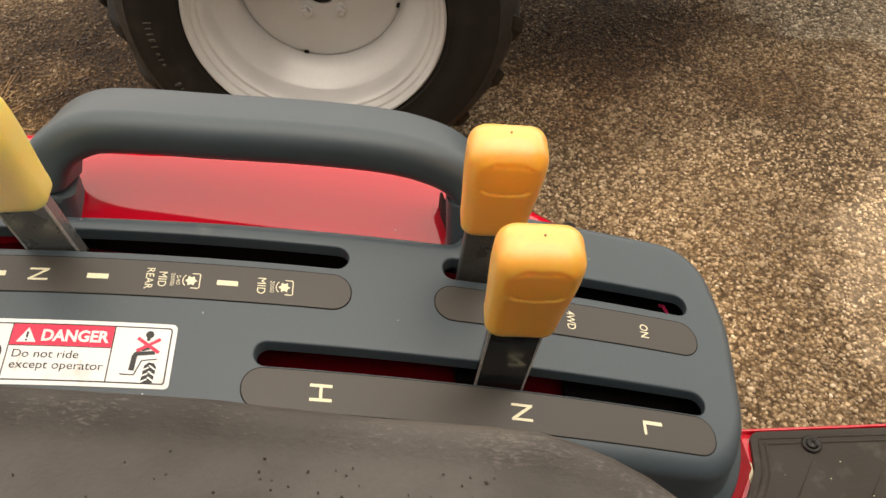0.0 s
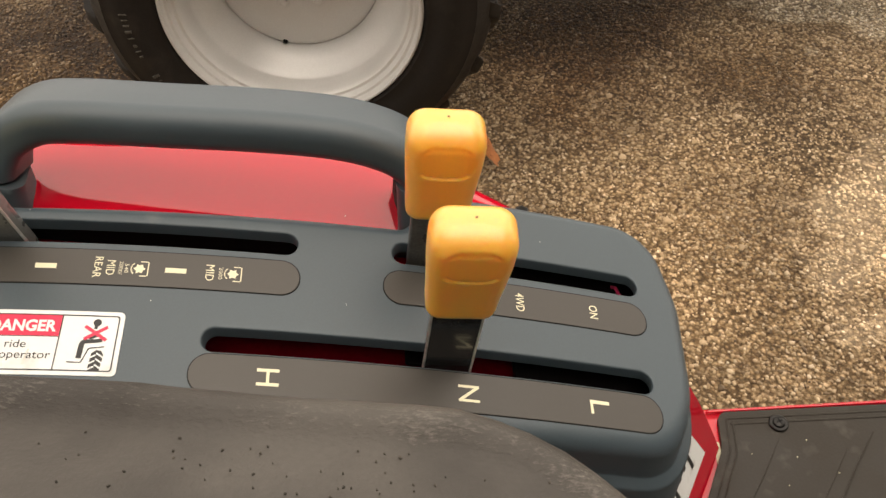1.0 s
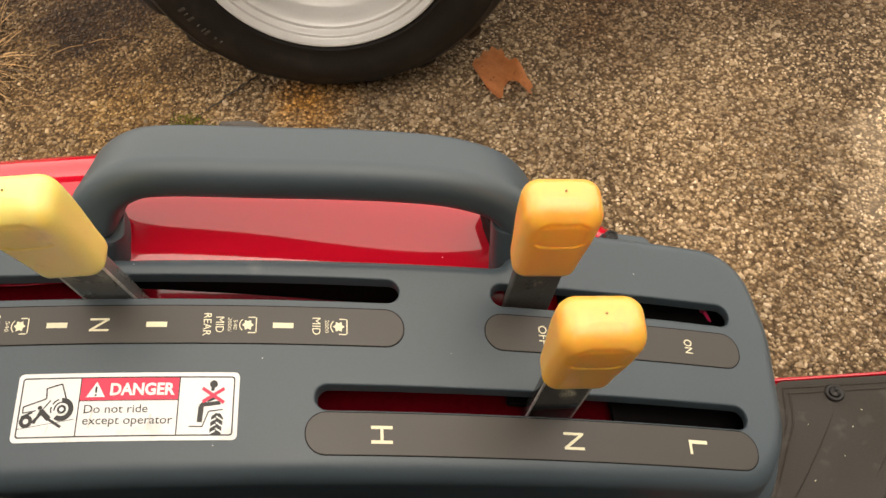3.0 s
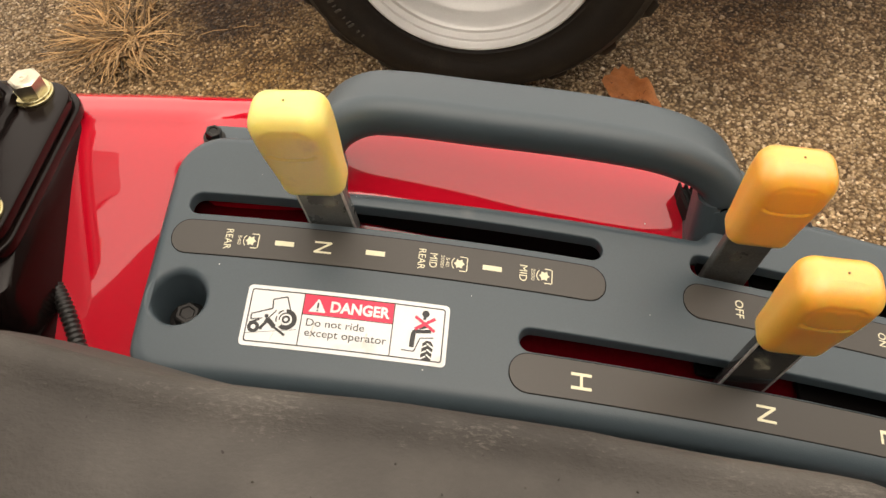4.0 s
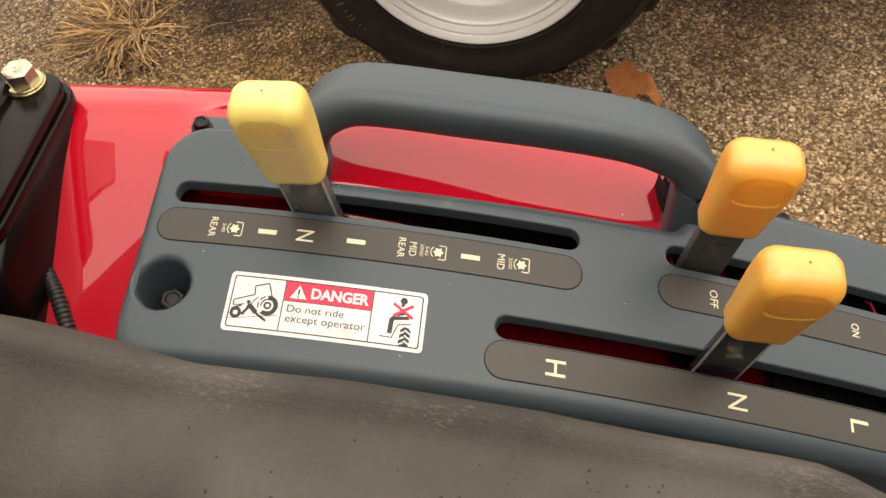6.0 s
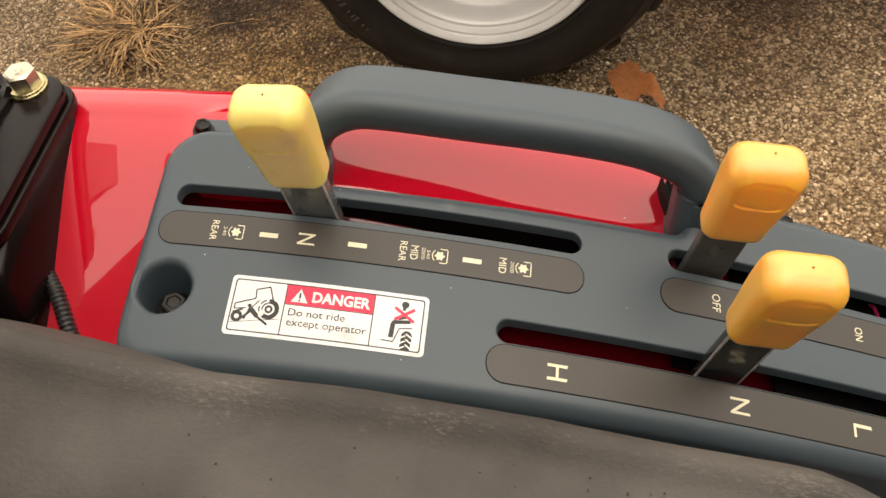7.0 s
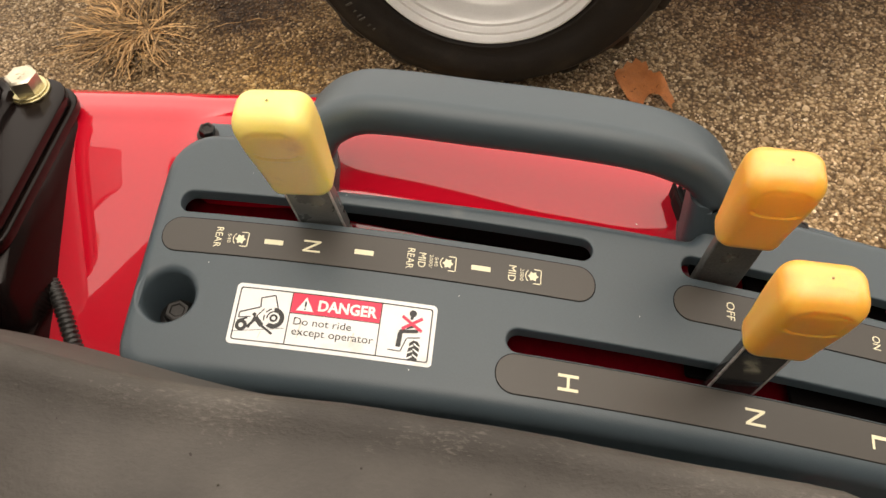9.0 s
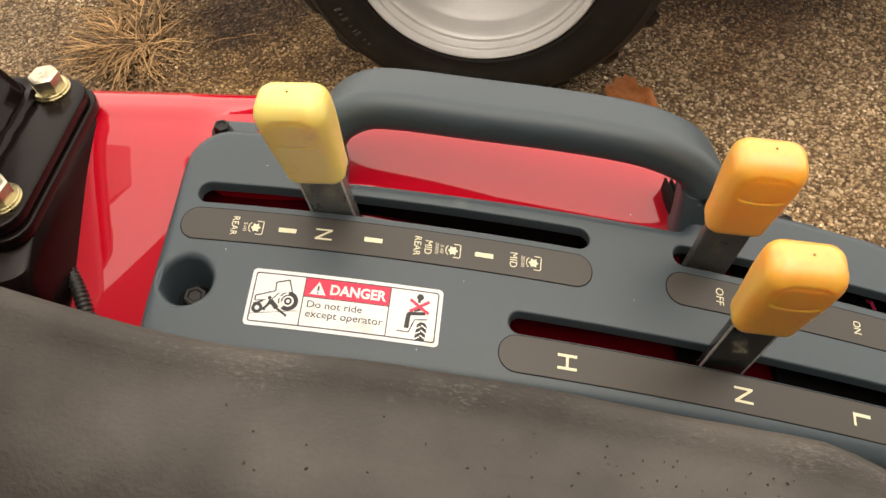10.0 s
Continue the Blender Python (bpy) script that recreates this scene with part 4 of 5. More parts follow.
def build_slot_plates(th):
    """Plates added under the slots, coloured black and dark red for the shade inside."""
    for x0, x1, y0, y1, down, tall in ((-0.034, 0.002, 0.028, 0.060, 0.028, 0.003), (0.000, 0.112, 0.076, 0.112, 0.026, 0.004), (0.024, 0.118, 0.002, 0.072, 0.026, 0.003)):
        bm = bmesh.new()
        x, y = (x0 + x1) / 2, (y0 + y1) / 2
        rounded_block(bm, x1 - x0, y1 - y0, tall, 0.002, pose(x, y, top(x, y) - down, 0, math.degrees(math.atan(0.2719 + 0.733 * x)), 0), edge=0.0008)
        part("guide_plate", bm, SLOT_BLACK, th, "black plate added to keep the slot dark inside")
    # the long black plate beside the power take-off slot, deeper towards the front
    bm = bmesh.new()
    rings = []
    for k in range(9):
        x = -0.243 + 0.183 * k / 8
        low = 0.0165 + 0.0180 * k / 8
        rings.append([(x, 0.0872, top(x, 0.087) - low), (x, 0.0932, top(x, 0.087) - low), (x, 0.0932, top(x, 0.087) - 0.004), (x, 0.0872, top(x, 0.087) - 0.004)])
    loft(bm, rings)
    part("guide_plate", bm, SLOT_BLACK, th, "black plate added to keep the slot dark inside")
    # added plates, coloured as the red fender in shade under the slots
    bm = bmesh.new()
    rounded_block(bm, 0.092, 0.070, 0.003, 0.002, pose(-0.290, 0.072, top(-0.290, 0.072) - 0.024, 0, math.degrees(math.atan(0.2719 - 0.733 * 0.29)), 0), edge=0.0008)
    part("inner_plate", bm, SHADED_RED, th, "dark red plate added for the shaded red under the slot")
    bm = bmesh.new()
    rounded_block(bm, 0.200, 0.075, 0.003, 0.002, pose(-0.048, 0.036, top(-0.048, 0.036) - 0.036, 0, math.degrees(math.atan(0.2719 - 0.733 * 0.048)), 0), edge=0.0008)
    part("inner_plate", bm, SHADED_RED, th, "dark red plate added for the shaded red under the slot")


def build_console():
    th = thing("operator_console", "slate grey plastic lever console with grab handle on a red fender", "console")
    build_cover(th)
    build_handle(th)
    build_plates(th)
    build_warning(th)
    build_slot_plates(th)
    for x, y, drop, size in ((-0.3180, 0.0205, -0.0225, 0.0132), (-0.3295, 0.1395, -0.0220, 0.0088), (0.0400, 0.1345, -0.0222, 0.0080)):
        bm = bmesh.new()
        if size > 0.012:
            lathe(bm, [(0.0, -0.012), (0.0085, -0.012), (0.0085, 0.0), (0.0, 0.0)], 24, Matrix.Translation((x, y, top(x, y) + drop)))
        hex_bolt(bm, size, 0.0060, Matrix.Translation((x, y, top(x, y) + drop)) @ pose(0, 0, 0, 3, 8, 20), washer=size * 0.78, washer_h=0.0016)
        part("bolt", bm, DARKBOLT, th, "dark hexagon bolt with washer")
    # specks of pale dust on the plastic
    rng = random.Random(21)
    for x, y in ((-0.3285, 0.0560), (-0.2990, 0.0420), (-0.2300, 0.0915), (-0.1600, 0.0395), (-0.0620, 0.0450), (-0.1820, -0.0050), (-0.0640, 0.1010), (0.0480, 0.1010), (-0.2860, 0.1000)):
        r = rng.uniform(0.00018, 0.0004)
        bm = bmesh.new()
        lathe(bm, [(0.0, 0.0), (r, 0.0), (r * 0.7, r * 0.4), (0.0, r * 0.5)], 7, Matrix.Translation(on_top(x, y, -0.00005)))
        part("dust_speck", bm, WHITE, th)
    return th


build_console()


# ---- levers ----
def build_lever(base, tip, knob_low, grip, metal, label, width=0.0260, thick=0.0065, worn=False):
    """A flat steel lever with a tapered moulded grip; base on the slot, tip at the grip's top."""
    b, t = Vector(base), Vector(tip)
    z = (t - b).normalized()
    x = (Vector((1, 0, 0)) - z * z.x).normalized()
    m = Matrix.Translation(b) @ Matrix((x, z.cross(x), z)).transposed().to_4x4()
    tall = (t - b).length
    th = thing("control_lever", label, "lever", "levers in the console")
    bm = bmesh.new()
    rounded_block(bm, width, thick, knob_low + 0.020 + 0.035, 0.0014, m @ Matrix.Translation((0, 0, -0.035)), edge=0.0008)
    part("blade", bm, metal, th, sharp=50)
    h, e = tall - knob_low, 0.0118
    mid = h - 0.0178
    outline_of = lambda w, d, r: fillet([(-w / 2, -d / 2, r), (w / 2, -d / 2, r), (w / 2, d / 2, r), (-w / 2, d / 2, r)], 7)
    levels = [(0.0, 0.0034), (0.0006, 0.0016), (0.0020, 0.0004), (0.0045, 0.0)] + [(0.0045 + (h - e - 0.0045) * k / 72, 0.0) for k in range(1, 73)] + \
             [(h - e + e * math.sin(radians(a)), e * (1 - math.cos(radians(a)))) for a in (6, 12, 18, 25, 32, 40, 48, 56, 64, 72, 80)]
    rings = []
    for lv, ins in levels:
        f = lv / h
        w = 0.0335 + 0.0045 * smoothstep(0.0, 0.75, f) - 1.5 * ins
        d = 0.0215 + 0.0050 * smoothstep(0.0, 0.8, f) - 2 * ins * 0.97
        r = max(0.0014, 0.0088 - 0.0016 * (1 - f) - 0.50 * ins)
        loop = outline_of(w, d, r)
        # even steps along the outline, with the face towards the seat the finest
        fine = []
        for i, ((x0, y0), (x1, y1)) in enumerate(zip(loop, loop[1:] + loop[:1])):
            n = {7: 60, 15: 8, 23: 8, 31: 8}.get(i, 1)
            fine += [(x0 + (x1 - x0) * k / n, y0 + (y1 - y0) * k / n) for k in range(n)]
        ring = []
        for u, v in fine:
            dent = 0.0
            if v < -0.2 * d:
                # the thumb pad: a shallow scoop with a ledge above it and a fine step below
                q = (lv - mid) / 0.0100
                s = ((abs(u) / 0.0122) ** 3.2 + abs(q) ** 3.2) ** (1 / 3.2)
                inner = 1 - smoothstep(0.89, 1.0, s)
                dent = inner * (0.00030 + 0.00022 * q) + 0.00100 * math.exp(-((s - 1.0) / 0.050) ** 2) - 0.00030 * math.exp(-((s - 1.13) / 0.07) ** 2)
            ring.append(m @ Vector((u, v + dent, knob_low + lv)))
        rings.append(ring)
    n = len(rings[-1])
    mean = sum(rings[-1], Vector()) / n
    for k, lift in ((0.75, 0.00022), (0.4, 0.00042), (0.1, 0.0005)):
        rings.append([mean + (v - mean) * k + z * lift for v in rings[len(levels) - 1]])
    bm = bmesh.new()
    loft(bm, rings)
    knob = part("knob", bm, grip, th, sharp=80)
    if worn:
        for side in (-1, 1):
            bm = bmesh.new()
            tube(bm, [m @ Vector((side * (width / 2 - 0.0005), -thick / 2 + 0.0004, q)) for q in (-0.02, 0.02, knob_low + 0.002)], 0.0008, 6)
            part("worn_edge", bm, BRIGHTEDGE, th, "bright worn blade edge")
    # solid black block in place of the shade under the grip
    bm = bmesh.new()
    rounded_block(bm, width * 0.92, thick * 1.5, 0.005, 0.0012, m @ Matrix.Translation((0, 0, knob_low - 0.0024)), edge=0.0005)
    part("grip_gap", bm, BLACKHOLE, th, "black block standing in for shade under the grip")
    # moulding dimple as a dot, its shade put into the colour
    bm = bmesh.new()
    rounded_block(bm, 0.0011, 0.0011, 0.0006, 0.0005, m @ Matrix.Translation((0, 0.001, tall + 0.0001)), edge=0.0001)
    part("moulding_mark", bm, DIMPLE, knob)
    return th


build_lever(on_top(-0.2410, 0.0770, -0.002), (-0.2438, 0.0607, 1.0282), 0.0405, YELLOW, STEEL, "pale yellow grip on a flat grey steel lever, standing at neutral", thick=0.0085, worn=True)
build_lever(on_top(-0.0175, 0.0795, -0.002), (-0.0040, 0.0696, 0.9927), 0.0470, ORANGE, DULLSTEEL, "orange grip on a flat grey steel lever, switched off")
build_lever(on_top(-0.0102, 0.0190, -0.002), (0.0050, 0.0057, 0.9912), 0.0585, ORANGE, BLACKSTEEL, "orange grip on a flat black steel lever beside the letter N", worn=True)

wire_bm = bmesh.new()
tube(wire_bm, [(0.086, 0.104, 0.815), (0.091, 0.098, 0.830), (0.0955, 0.092, 0.835), (0.100, 0.085, 0.829), (0.104, 0.078, 0.808)], 0.0011, 8)
tagged(part("wire", wire_bm, WIRE), "thin magenta wire under the console slot", "wire")


# ---- seat ----
def seat_height(x, v):
    """The cushion's top: v is the distance inwards from its outer side."""
    z = 1.0400 + 0.043 * smoothstep(-0.23, -0.37, x) + 0.006 * smoothstep(-0.20, -0.32, x) + 0.0015 * smoothstep(-0.05, -0.20, x) + 0.0045 * smoothstep(-0.12, -0.25, x) - 0.030 * smoothstep(-0.18, 0.02, x) - 0.020 * smoothstep(-0.02, 0.08, x)
    z -= 0.012 * smoothstep(0.05, 0.13, v) * smoothstep(-0.34, -0.22, x)
    z += 0.010 * smoothstep(0.02, 0.07, v) * (1 - smoothstep(0.08, 0.16, v)) * smoothstep(-0.30, -0.12, x)
    z -= 0.016 * math.exp(-((x + 0.08) / 0.09) ** 2 - ((v - 0.115) / 0.035) ** 2)
    z -= 0.008 * math.exp(-((x + 0.33) / 0.06) ** 2 - ((v - 0.115) / 0.05) ** 2)
    z -= 0.004 * math.exp(-((x + 0.275) / 0.035) ** 2 - ((v - 0.062) / 0.018) ** 2)
    z -= 0.017 * math.exp(-((x + 0.305) / 0.045) ** 2 - ((v - 0.078) / 0.030) ** 2)
    z += 0.0013 * noise.noise((x * 22, v * 30, 4.0)) + 0.0008 * noise.noise((x * 60, v * 75, 9.0))
    # the side bolster falls away to the middle panel
    z -= 0.030 * smoothstep(0.066, 0.120, v) * smoothstep(-0.20, -0.29, x) + 0.010 * smoothstep(0.060, 0.095, v) * smoothstep(0.02, -0.10, x)
    return z - 0.03 * smoothstep(0.30, 0.55, v)


def build_seat():
    th = thing("operator_chair", "taupe foam vinyl tractor seat, dusty and speckled, beside the console", "seat")
    bm = bmesh.new()
    outer = fillet([(-0.56, -0.072, 0.05), (0.084, -0.079, 0.105), (0.085, -0.56, 0.08), (-0.56, -0.56, 0.05)][::-1], 12)
    outer = dense(outer, 0.012)
    if sum((b[0] - a[0]) * (b[1] + a[1]) for a, b in zip(outer, outer[1:] + outer[:1])) > 0:
        outer = outer[::-1]
    rings = []
    # the side from below, round the edge and onto the top: (inwards, drop from the top)
    prof = [(0.010, 0.230), (-0.012, 0.215), (-0.018, 0.190), (-0.018, 0.120), (-0.008, 0.080), (0.0, 0.055), (0.0012, 0.040), (0.0045, 0.027), (0.0072, 0.0165), (0.0098, 0.0100), (0.0130, 0.0055), (0.0165, 0.0036), (0.020, 0.0040), (0.0235, 0.0058), (0.027, 0.0074), (0.0305, 0.0078), (0.036, 0.0070), (0.042, 0.0060)]
    for ins, drop in prof:
        # the lower side bulges, out of view, towards the console to darken the gap
        swell = 0.020 * smoothstep(0.060, 0.110, drop) * (1 - smoothstep(0.190, 0.215, drop))
        rings.append([(x, y + (swell * smoothstep(0.0, -0.08, x) if y > -0.2 else 0), seat_height(x, ins) - drop) for x, y in inset(outer, ins)])
    loft(bm, rings, cap0=True, cap1=False)
    last = inset(outer, 0.042)
    vs, fs = sheet(last, (), 0.0105)
    made = []
    rim = np.array(outer)
    way = np.roll(rim, -1, 0) - rim
    for x, y in vs:
        f = np.clip((((x, y) - rim) * way).sum(1) / (way ** 2).sum(1), 0, 1)[:, None]
        v = float(np.sqrt(((rim + way * f - (x, y)) ** 2).sum(1).min()))
        if v < 0.0428:
            made.append(bm.verts.new((x, y, seat_height(x, 0.042) - 0.0060)))
            continue
        made.append(bm.verts.new((x, y, seat_height(x, v) - 0.0060 * (1 - smoothstep(0.038, 0.085, v)))))
    for f in fs:
        bm.faces.new([made[i] for i in f])
    weld(bm, 0.0006)
    cushion = part("cushion", bm, VINYL, th, "taupe vinyl cushion with a wrinkled edge roll", sharp=80)
    crease = cushion.data.attributes.new("crease", "FLOAT", "POINT")
    for i, v in enumerate(cushion.data.vertices):
        x, y = v.co.x, v.co.y
        d = min(math.dist((x, y), q) for q in outer[::2])
        spread = smoothstep(-0.15, -0.26, x)
        crease.data[i].value = smoothstep(0.008, 0.016, d) * (1 - smoothstep(0.024 + 0.012 * spread, 0.036 + 0.022 * spread, d)) * (0.75 + 0.45 * noise.noise((x * 30, y * 30, 2.0))) * (1 - 0.12 * spread)
    bm = bmesh.new()
    rounded_block(bm, 0.47, 0.28, 0.24, 0.02, pose(-0.180, -0.186, 0.610), edge=0.01)
    part("seat_base", bm, BLACKHOLE, th, "black seat base")
    # backrest out of view, added to shade the rear of the cushion
    bm = bmesh.new()
    rounded_block(bm, 0.12, 0.49, 0.66, 0.045, pose(-0.520, -0.305, 0.960, 0, -6, 0), edge=0.04)
    part("backrest", bm, VINYL, th)
    rng = random.Random(8)
    spots = [(rng.uniform(-0.36, 0.02), -0.100 - abs(rng.gauss(0, 0.045)), rng.uniform(0.0003, 0.0006)) for _ in range(46)]
    spots += [(rng.gauss(-0.062, 0.034), -0.106 - abs(rng.gauss(0, 0.016)), rng.uniform(0.0002, 0.00042)) for _ in range(60)]
    spots += [(rng.gauss(-0.272, 0.014), rng.gauss(-0.106, 0.009), rng.uniform(0.0005, 0.0010)) for _ in range(11)]
    for x, y, r in spots:
        v = -0.0735 - y
        long, a = rng.uniform(1.0, 1.7), rng.uniform(0, 3.14)
        z = seat_height(x, v) - (0.0060 * (1 - smoothstep(0.038, 0.085, v)) if v > 0.042 else 0.0075)
        bm = bmesh.new()
        lathe(bm, [(0.0, -0.0005), (r, -0.0005), (r * 0.8, 0.0001), (0.0, 0.00015)], 7, Matrix.Translation((x, y, z)) @ Matrix.Rotation(a, 4, "Z") @ Matrix.Diagonal((long, 1, 1, 1)))
        part("dirt_speck", bm, SPECK, th)
    return th


build_seat()


# ---- roll bar mount ----
def build_mount():
    th = thing("roll_bar_mount", "glossy black steel roll bar mount with yellow zinc bolts", "bracket")
    for z0, grow, h in ((0.925, 0.0, 0.0085), (0.9155, 0.0025, 0.0085)):
        bm = bmesh.new()
        rounded_block(bm, 0.150 + grow * 2, 0.134 + grow * 2, h, 0.018, pose(-0.5020, 0.105, z0), edge=0.0016)
        part("flange", bm, BLACKPAINT, th)
    bm = bmesh.new()
    rings = []
    for z, right, near in ((0.740, -0.4185, -0.08), (0.862, -0.4190, -0.08), (0.870, -0.4195, -0.075), (0.8705, -0.4195, 0.012), (0.900, -0.4227, 0.012), (0.909, -0.4232, 0.018), (0.9150, -0.4260, 0.034)):
        # the body reaches further towards the seat low down
        rings.append([((right - 0.570) / 2 + x, (near + 0.163) / 2 + y, z) for x, y in rounded_rect(right + 0.570, 0.163 - near, 0.016, 6)])
    loft(bm, rings)
    part("bracket_body", bm, BLACKPAINT, th)
    bm = bmesh.new()
    rounded_block(bm, 0.150, 0.150, 0.120, 0.012, pose(-0.4870, -0.032, 0.744, 0, 0, 12), edge=0.006)
    part("bracket_foot", bm, BLACKPAINT, th)
    bm = bmesh.new()
    rings = []
    for k in range(12):
        f = k / 11
        rings.append([(-0.513 - 0.065 * f + x, 0.098 + 0.01 * f + y, 0.932 + 0.24 * f) for x, y in rounded_rect(0.082 + 0.020 * (1 - min(1, f * 5)), 0.118 + 0.010 * (1 - min(1, f * 5)), 0.016, 6)])
    loft(bm, rings)
    part("post", bm, BLACKPAINT, th)
    bm = bmesh.new()
    bead = [(-0.513 + x, 0.098 + y, 0.9345 + 0.0006 * math.sin(1.9 * i)) for i, (x, y) in enumerate(dense(rounded_rect(0.104, 0.130, 0.018, 5), 0.006))]
    tube(bm, bead + bead[:1], [0.0046 + 0.0006 * math.sin(2.3 * i) for i in range(len(bead) + 1)], 8)
    part("weld_bead", bm, BLACKPAINT, th, "rippled black-painted weld bead")
    for x, y in ((-0.4515, 0.1590), (-0.4430, 0.0610), (-0.5600, 0.1500)):
        bm = bmesh.new()
        hex_bolt(bm, 0.0176, 0.0112, pose(x, y, 0.9370, 0, 0, 8))
        bolt = part("bolt", bm, SILVERZINC, th, "pale zinc hexagon bolt")
        for dx, dy, a in ((-0.0018, 0.0008, 20), (0.0016, 0.0012, 110), (0.0002, -0.0018, 65)):
            bm = bmesh.new()
            rounded_block(bm, 0.0026, 0.0009, 0.0005, 0.0003, pose(x + dx, y + dy, 0.9474, 0, 0, a), edge=0.0001)
            part("head_mark", bm, SILVERZINC, bolt)
        for z0, r0, h0 in ((0.9337, 0.0132, 0.0018), (0.9354, 0.0122, 0.0018)):
            bm = bmesh.new()
            lathe(bm, [(0.0, 0.0), (r0, 0.0), (r0, h0 * 0.7), (r0 - 0.0005, h0), (0.0, h0)], 32, Matrix.Translation((x, y, z0)))
            part("washer", bm, ZINC, bolt, "yellow zinc washer")
    return th


build_mount()


def build_conduit():
    bm = bmesh.new()
    path = spline([(-0.426, 0.058, 0.872), (-0.414, 0.042, 0.867), (-0.401, 0.020, 0.857), (-0.387, -0.002, 0.846), (-0.372, -0.034, 0.828)], 34)
    tube(bm, path, [0.0052 if i % 4 < 2 else 0.0042 for i in range(len(path))], 14)
    tagged(part("wiring_conduit", bm, CONDUIT, sharp=80), "black corrugated wiring conduit lying on the red fender", "conduit")


build_conduit()


# ---- floor plate and mat ----
def build_floor():
    th = thing("floor_plate", "red painted steel floor plate of the tractor", "floor plate")
    bm = bmesh.new()
    rounded_block(bm, 1.02, 0.80, 0.012, 0.01, pose(0.630, -0.205, 0.498), edge=0.003)
    part("plate", bm, RED, th)
    bm = bmesh.new()
    rounded_block(bm, 0.90, 0.0030, 0.046, 0.0013, pose(0.690, 0.1940, 0.470, 0, 0, 0.6), edge=0.0012)
    part("side_lip", bm, RED, th)
    mt = thing("floor_mat", "brown-black ribbed rubber floor mat screwed to the floor plate", "mat")
    bm = bmesh.new()
    outer = fillet([(0.2500, 0.1870, 0.010), (0.2450, 0.1480, 0.02), (0.2050, 0.0700, 0.03), (0.1350, -0.0150, 0.02), (0.1250, -0.55, 0.02), (1.10, -0.55, 0.02), (1.10, 0.1900, 0.02)], 6)
    vs, fs = sheet(dense(outer, 0.03), (), 0.05)
    for x, y in vs:
        bm.verts.new((x, y, 0.5160))
    bm.verts.ensure_lookup_table()
    for f in fs:
        bm.faces.new([bm.verts[i] for i in f])
    edge = [e for e in bm.edges if len(e.link_faces) == 1]
    ext = bmesh.ops.extrude_edge_only(bm, edges=edge)
    for v in (g for g in ext["geom"] if isinstance(g, bmesh.types.BMVert)):
        v.co.z -= 0.0056
    part("sheet", bm, MAT, mt, smooth=False)
    for d in (0.0075, 0.0135):
        ring = [(x, y, 0.5158) for x, y in inset(outer, d)]
        if not inside(ring[0][0], ring[0][1], outer):
            ring = [(x, y, 0.5158) for x, y in inset(outer, -d)]
        bm = bmesh.new()
        tube(bm, ring + ring[:1], 0.0012, 6)
        part("border_bead", bm, MAT, mt)
    for r, line in ((0.0007, [(0.301, 0.156), (0.280, 0.124), (0.257, 0.093), (0.223, 0.051), (0.180, -0.005), (0.060, -0.160)]), (0.0008, [(0.361, 0.142), (0.340, 0.114), (0.318, 0.086)]),
                    (0.0011, [(0.391, 0.158), (0.366, 0.127), (0.343, 0.097), (0.318, 0.066), (0.311, 0.057), (0.3085, 0.047), (0.317, 0.040), (0.340, 0.036), (0.520, 0.030)]),
                    (0.0008, [(0.450, 0.161), (0.403, 0.099), (0.362, 0.047)])):
        bm = bmesh.new()
        tube(bm, [(x, y, 0.5161 if 0 < i < len(line) - 1 else 0.5154) for i, (x, y) in enumerate(line)], r, 6)
        part("rib", bm, MAT, mt)
    rng = random.Random(31)
    for x, y in ((0.271, 0.141), (0.326, 0.153), (0.296, 0.108), (0.345, 0.118), (0.262, 0.086), (0.312, 0.136)):
        r = rng.uniform(0.0004, 0.0008)
        bm = bmesh.new()
        lathe(bm, [(0.0, -0.0004), (r, -0.0004), (r * 0.7, 0.0003), (0.0, 0.0004)], 7, Matrix.Translation((x, y, 0.5163)) @ Matrix.Diagonal((rng.uniform(1.0, 1.8), 1, 1, 1)))
        part("dust_speck", bm, FAINT, mt)
    bm = bmesh.new()
    rounded_block(bm, 0.0055, 0.024, 0.0012, 0.0018, pose(0.2420, 0.1460, 0.5098, 0, 0, -4), edge=0.0004)
    part("bare_patch", bm, FAINT, th, "pale patch of chipped paint")
    bm = bmesh.new()
    m = Matrix.Translation((0.3050, 0.1715, 0.5160))
    lathe(bm, [(0.0, 0.0), (0.0094, 0.0), (0.0094, 0.0014), (0.0084, 0.0024), (0.0060, 0.0024), (0.0054, 0.0042), (0.0036, 0.0054), (0.0, 0.0056)], 26, m)
    sc = part("screw", bm, DARKBOLT, mt, "dark cross-head screw with cup washer")
    # cross recess laid on as black bars, its shade in their colour
    for a in (20, 110):
        bm = bmesh.new()
        rounded_block(bm, 0.0062, 0.0013, 0.0006, 0.0003, m @ pose(0, 0, 0.0052, 0, 0, a), edge=0.0001)
        part("cross_recess", bm, BLACKHOLE, sc)


build_floor()


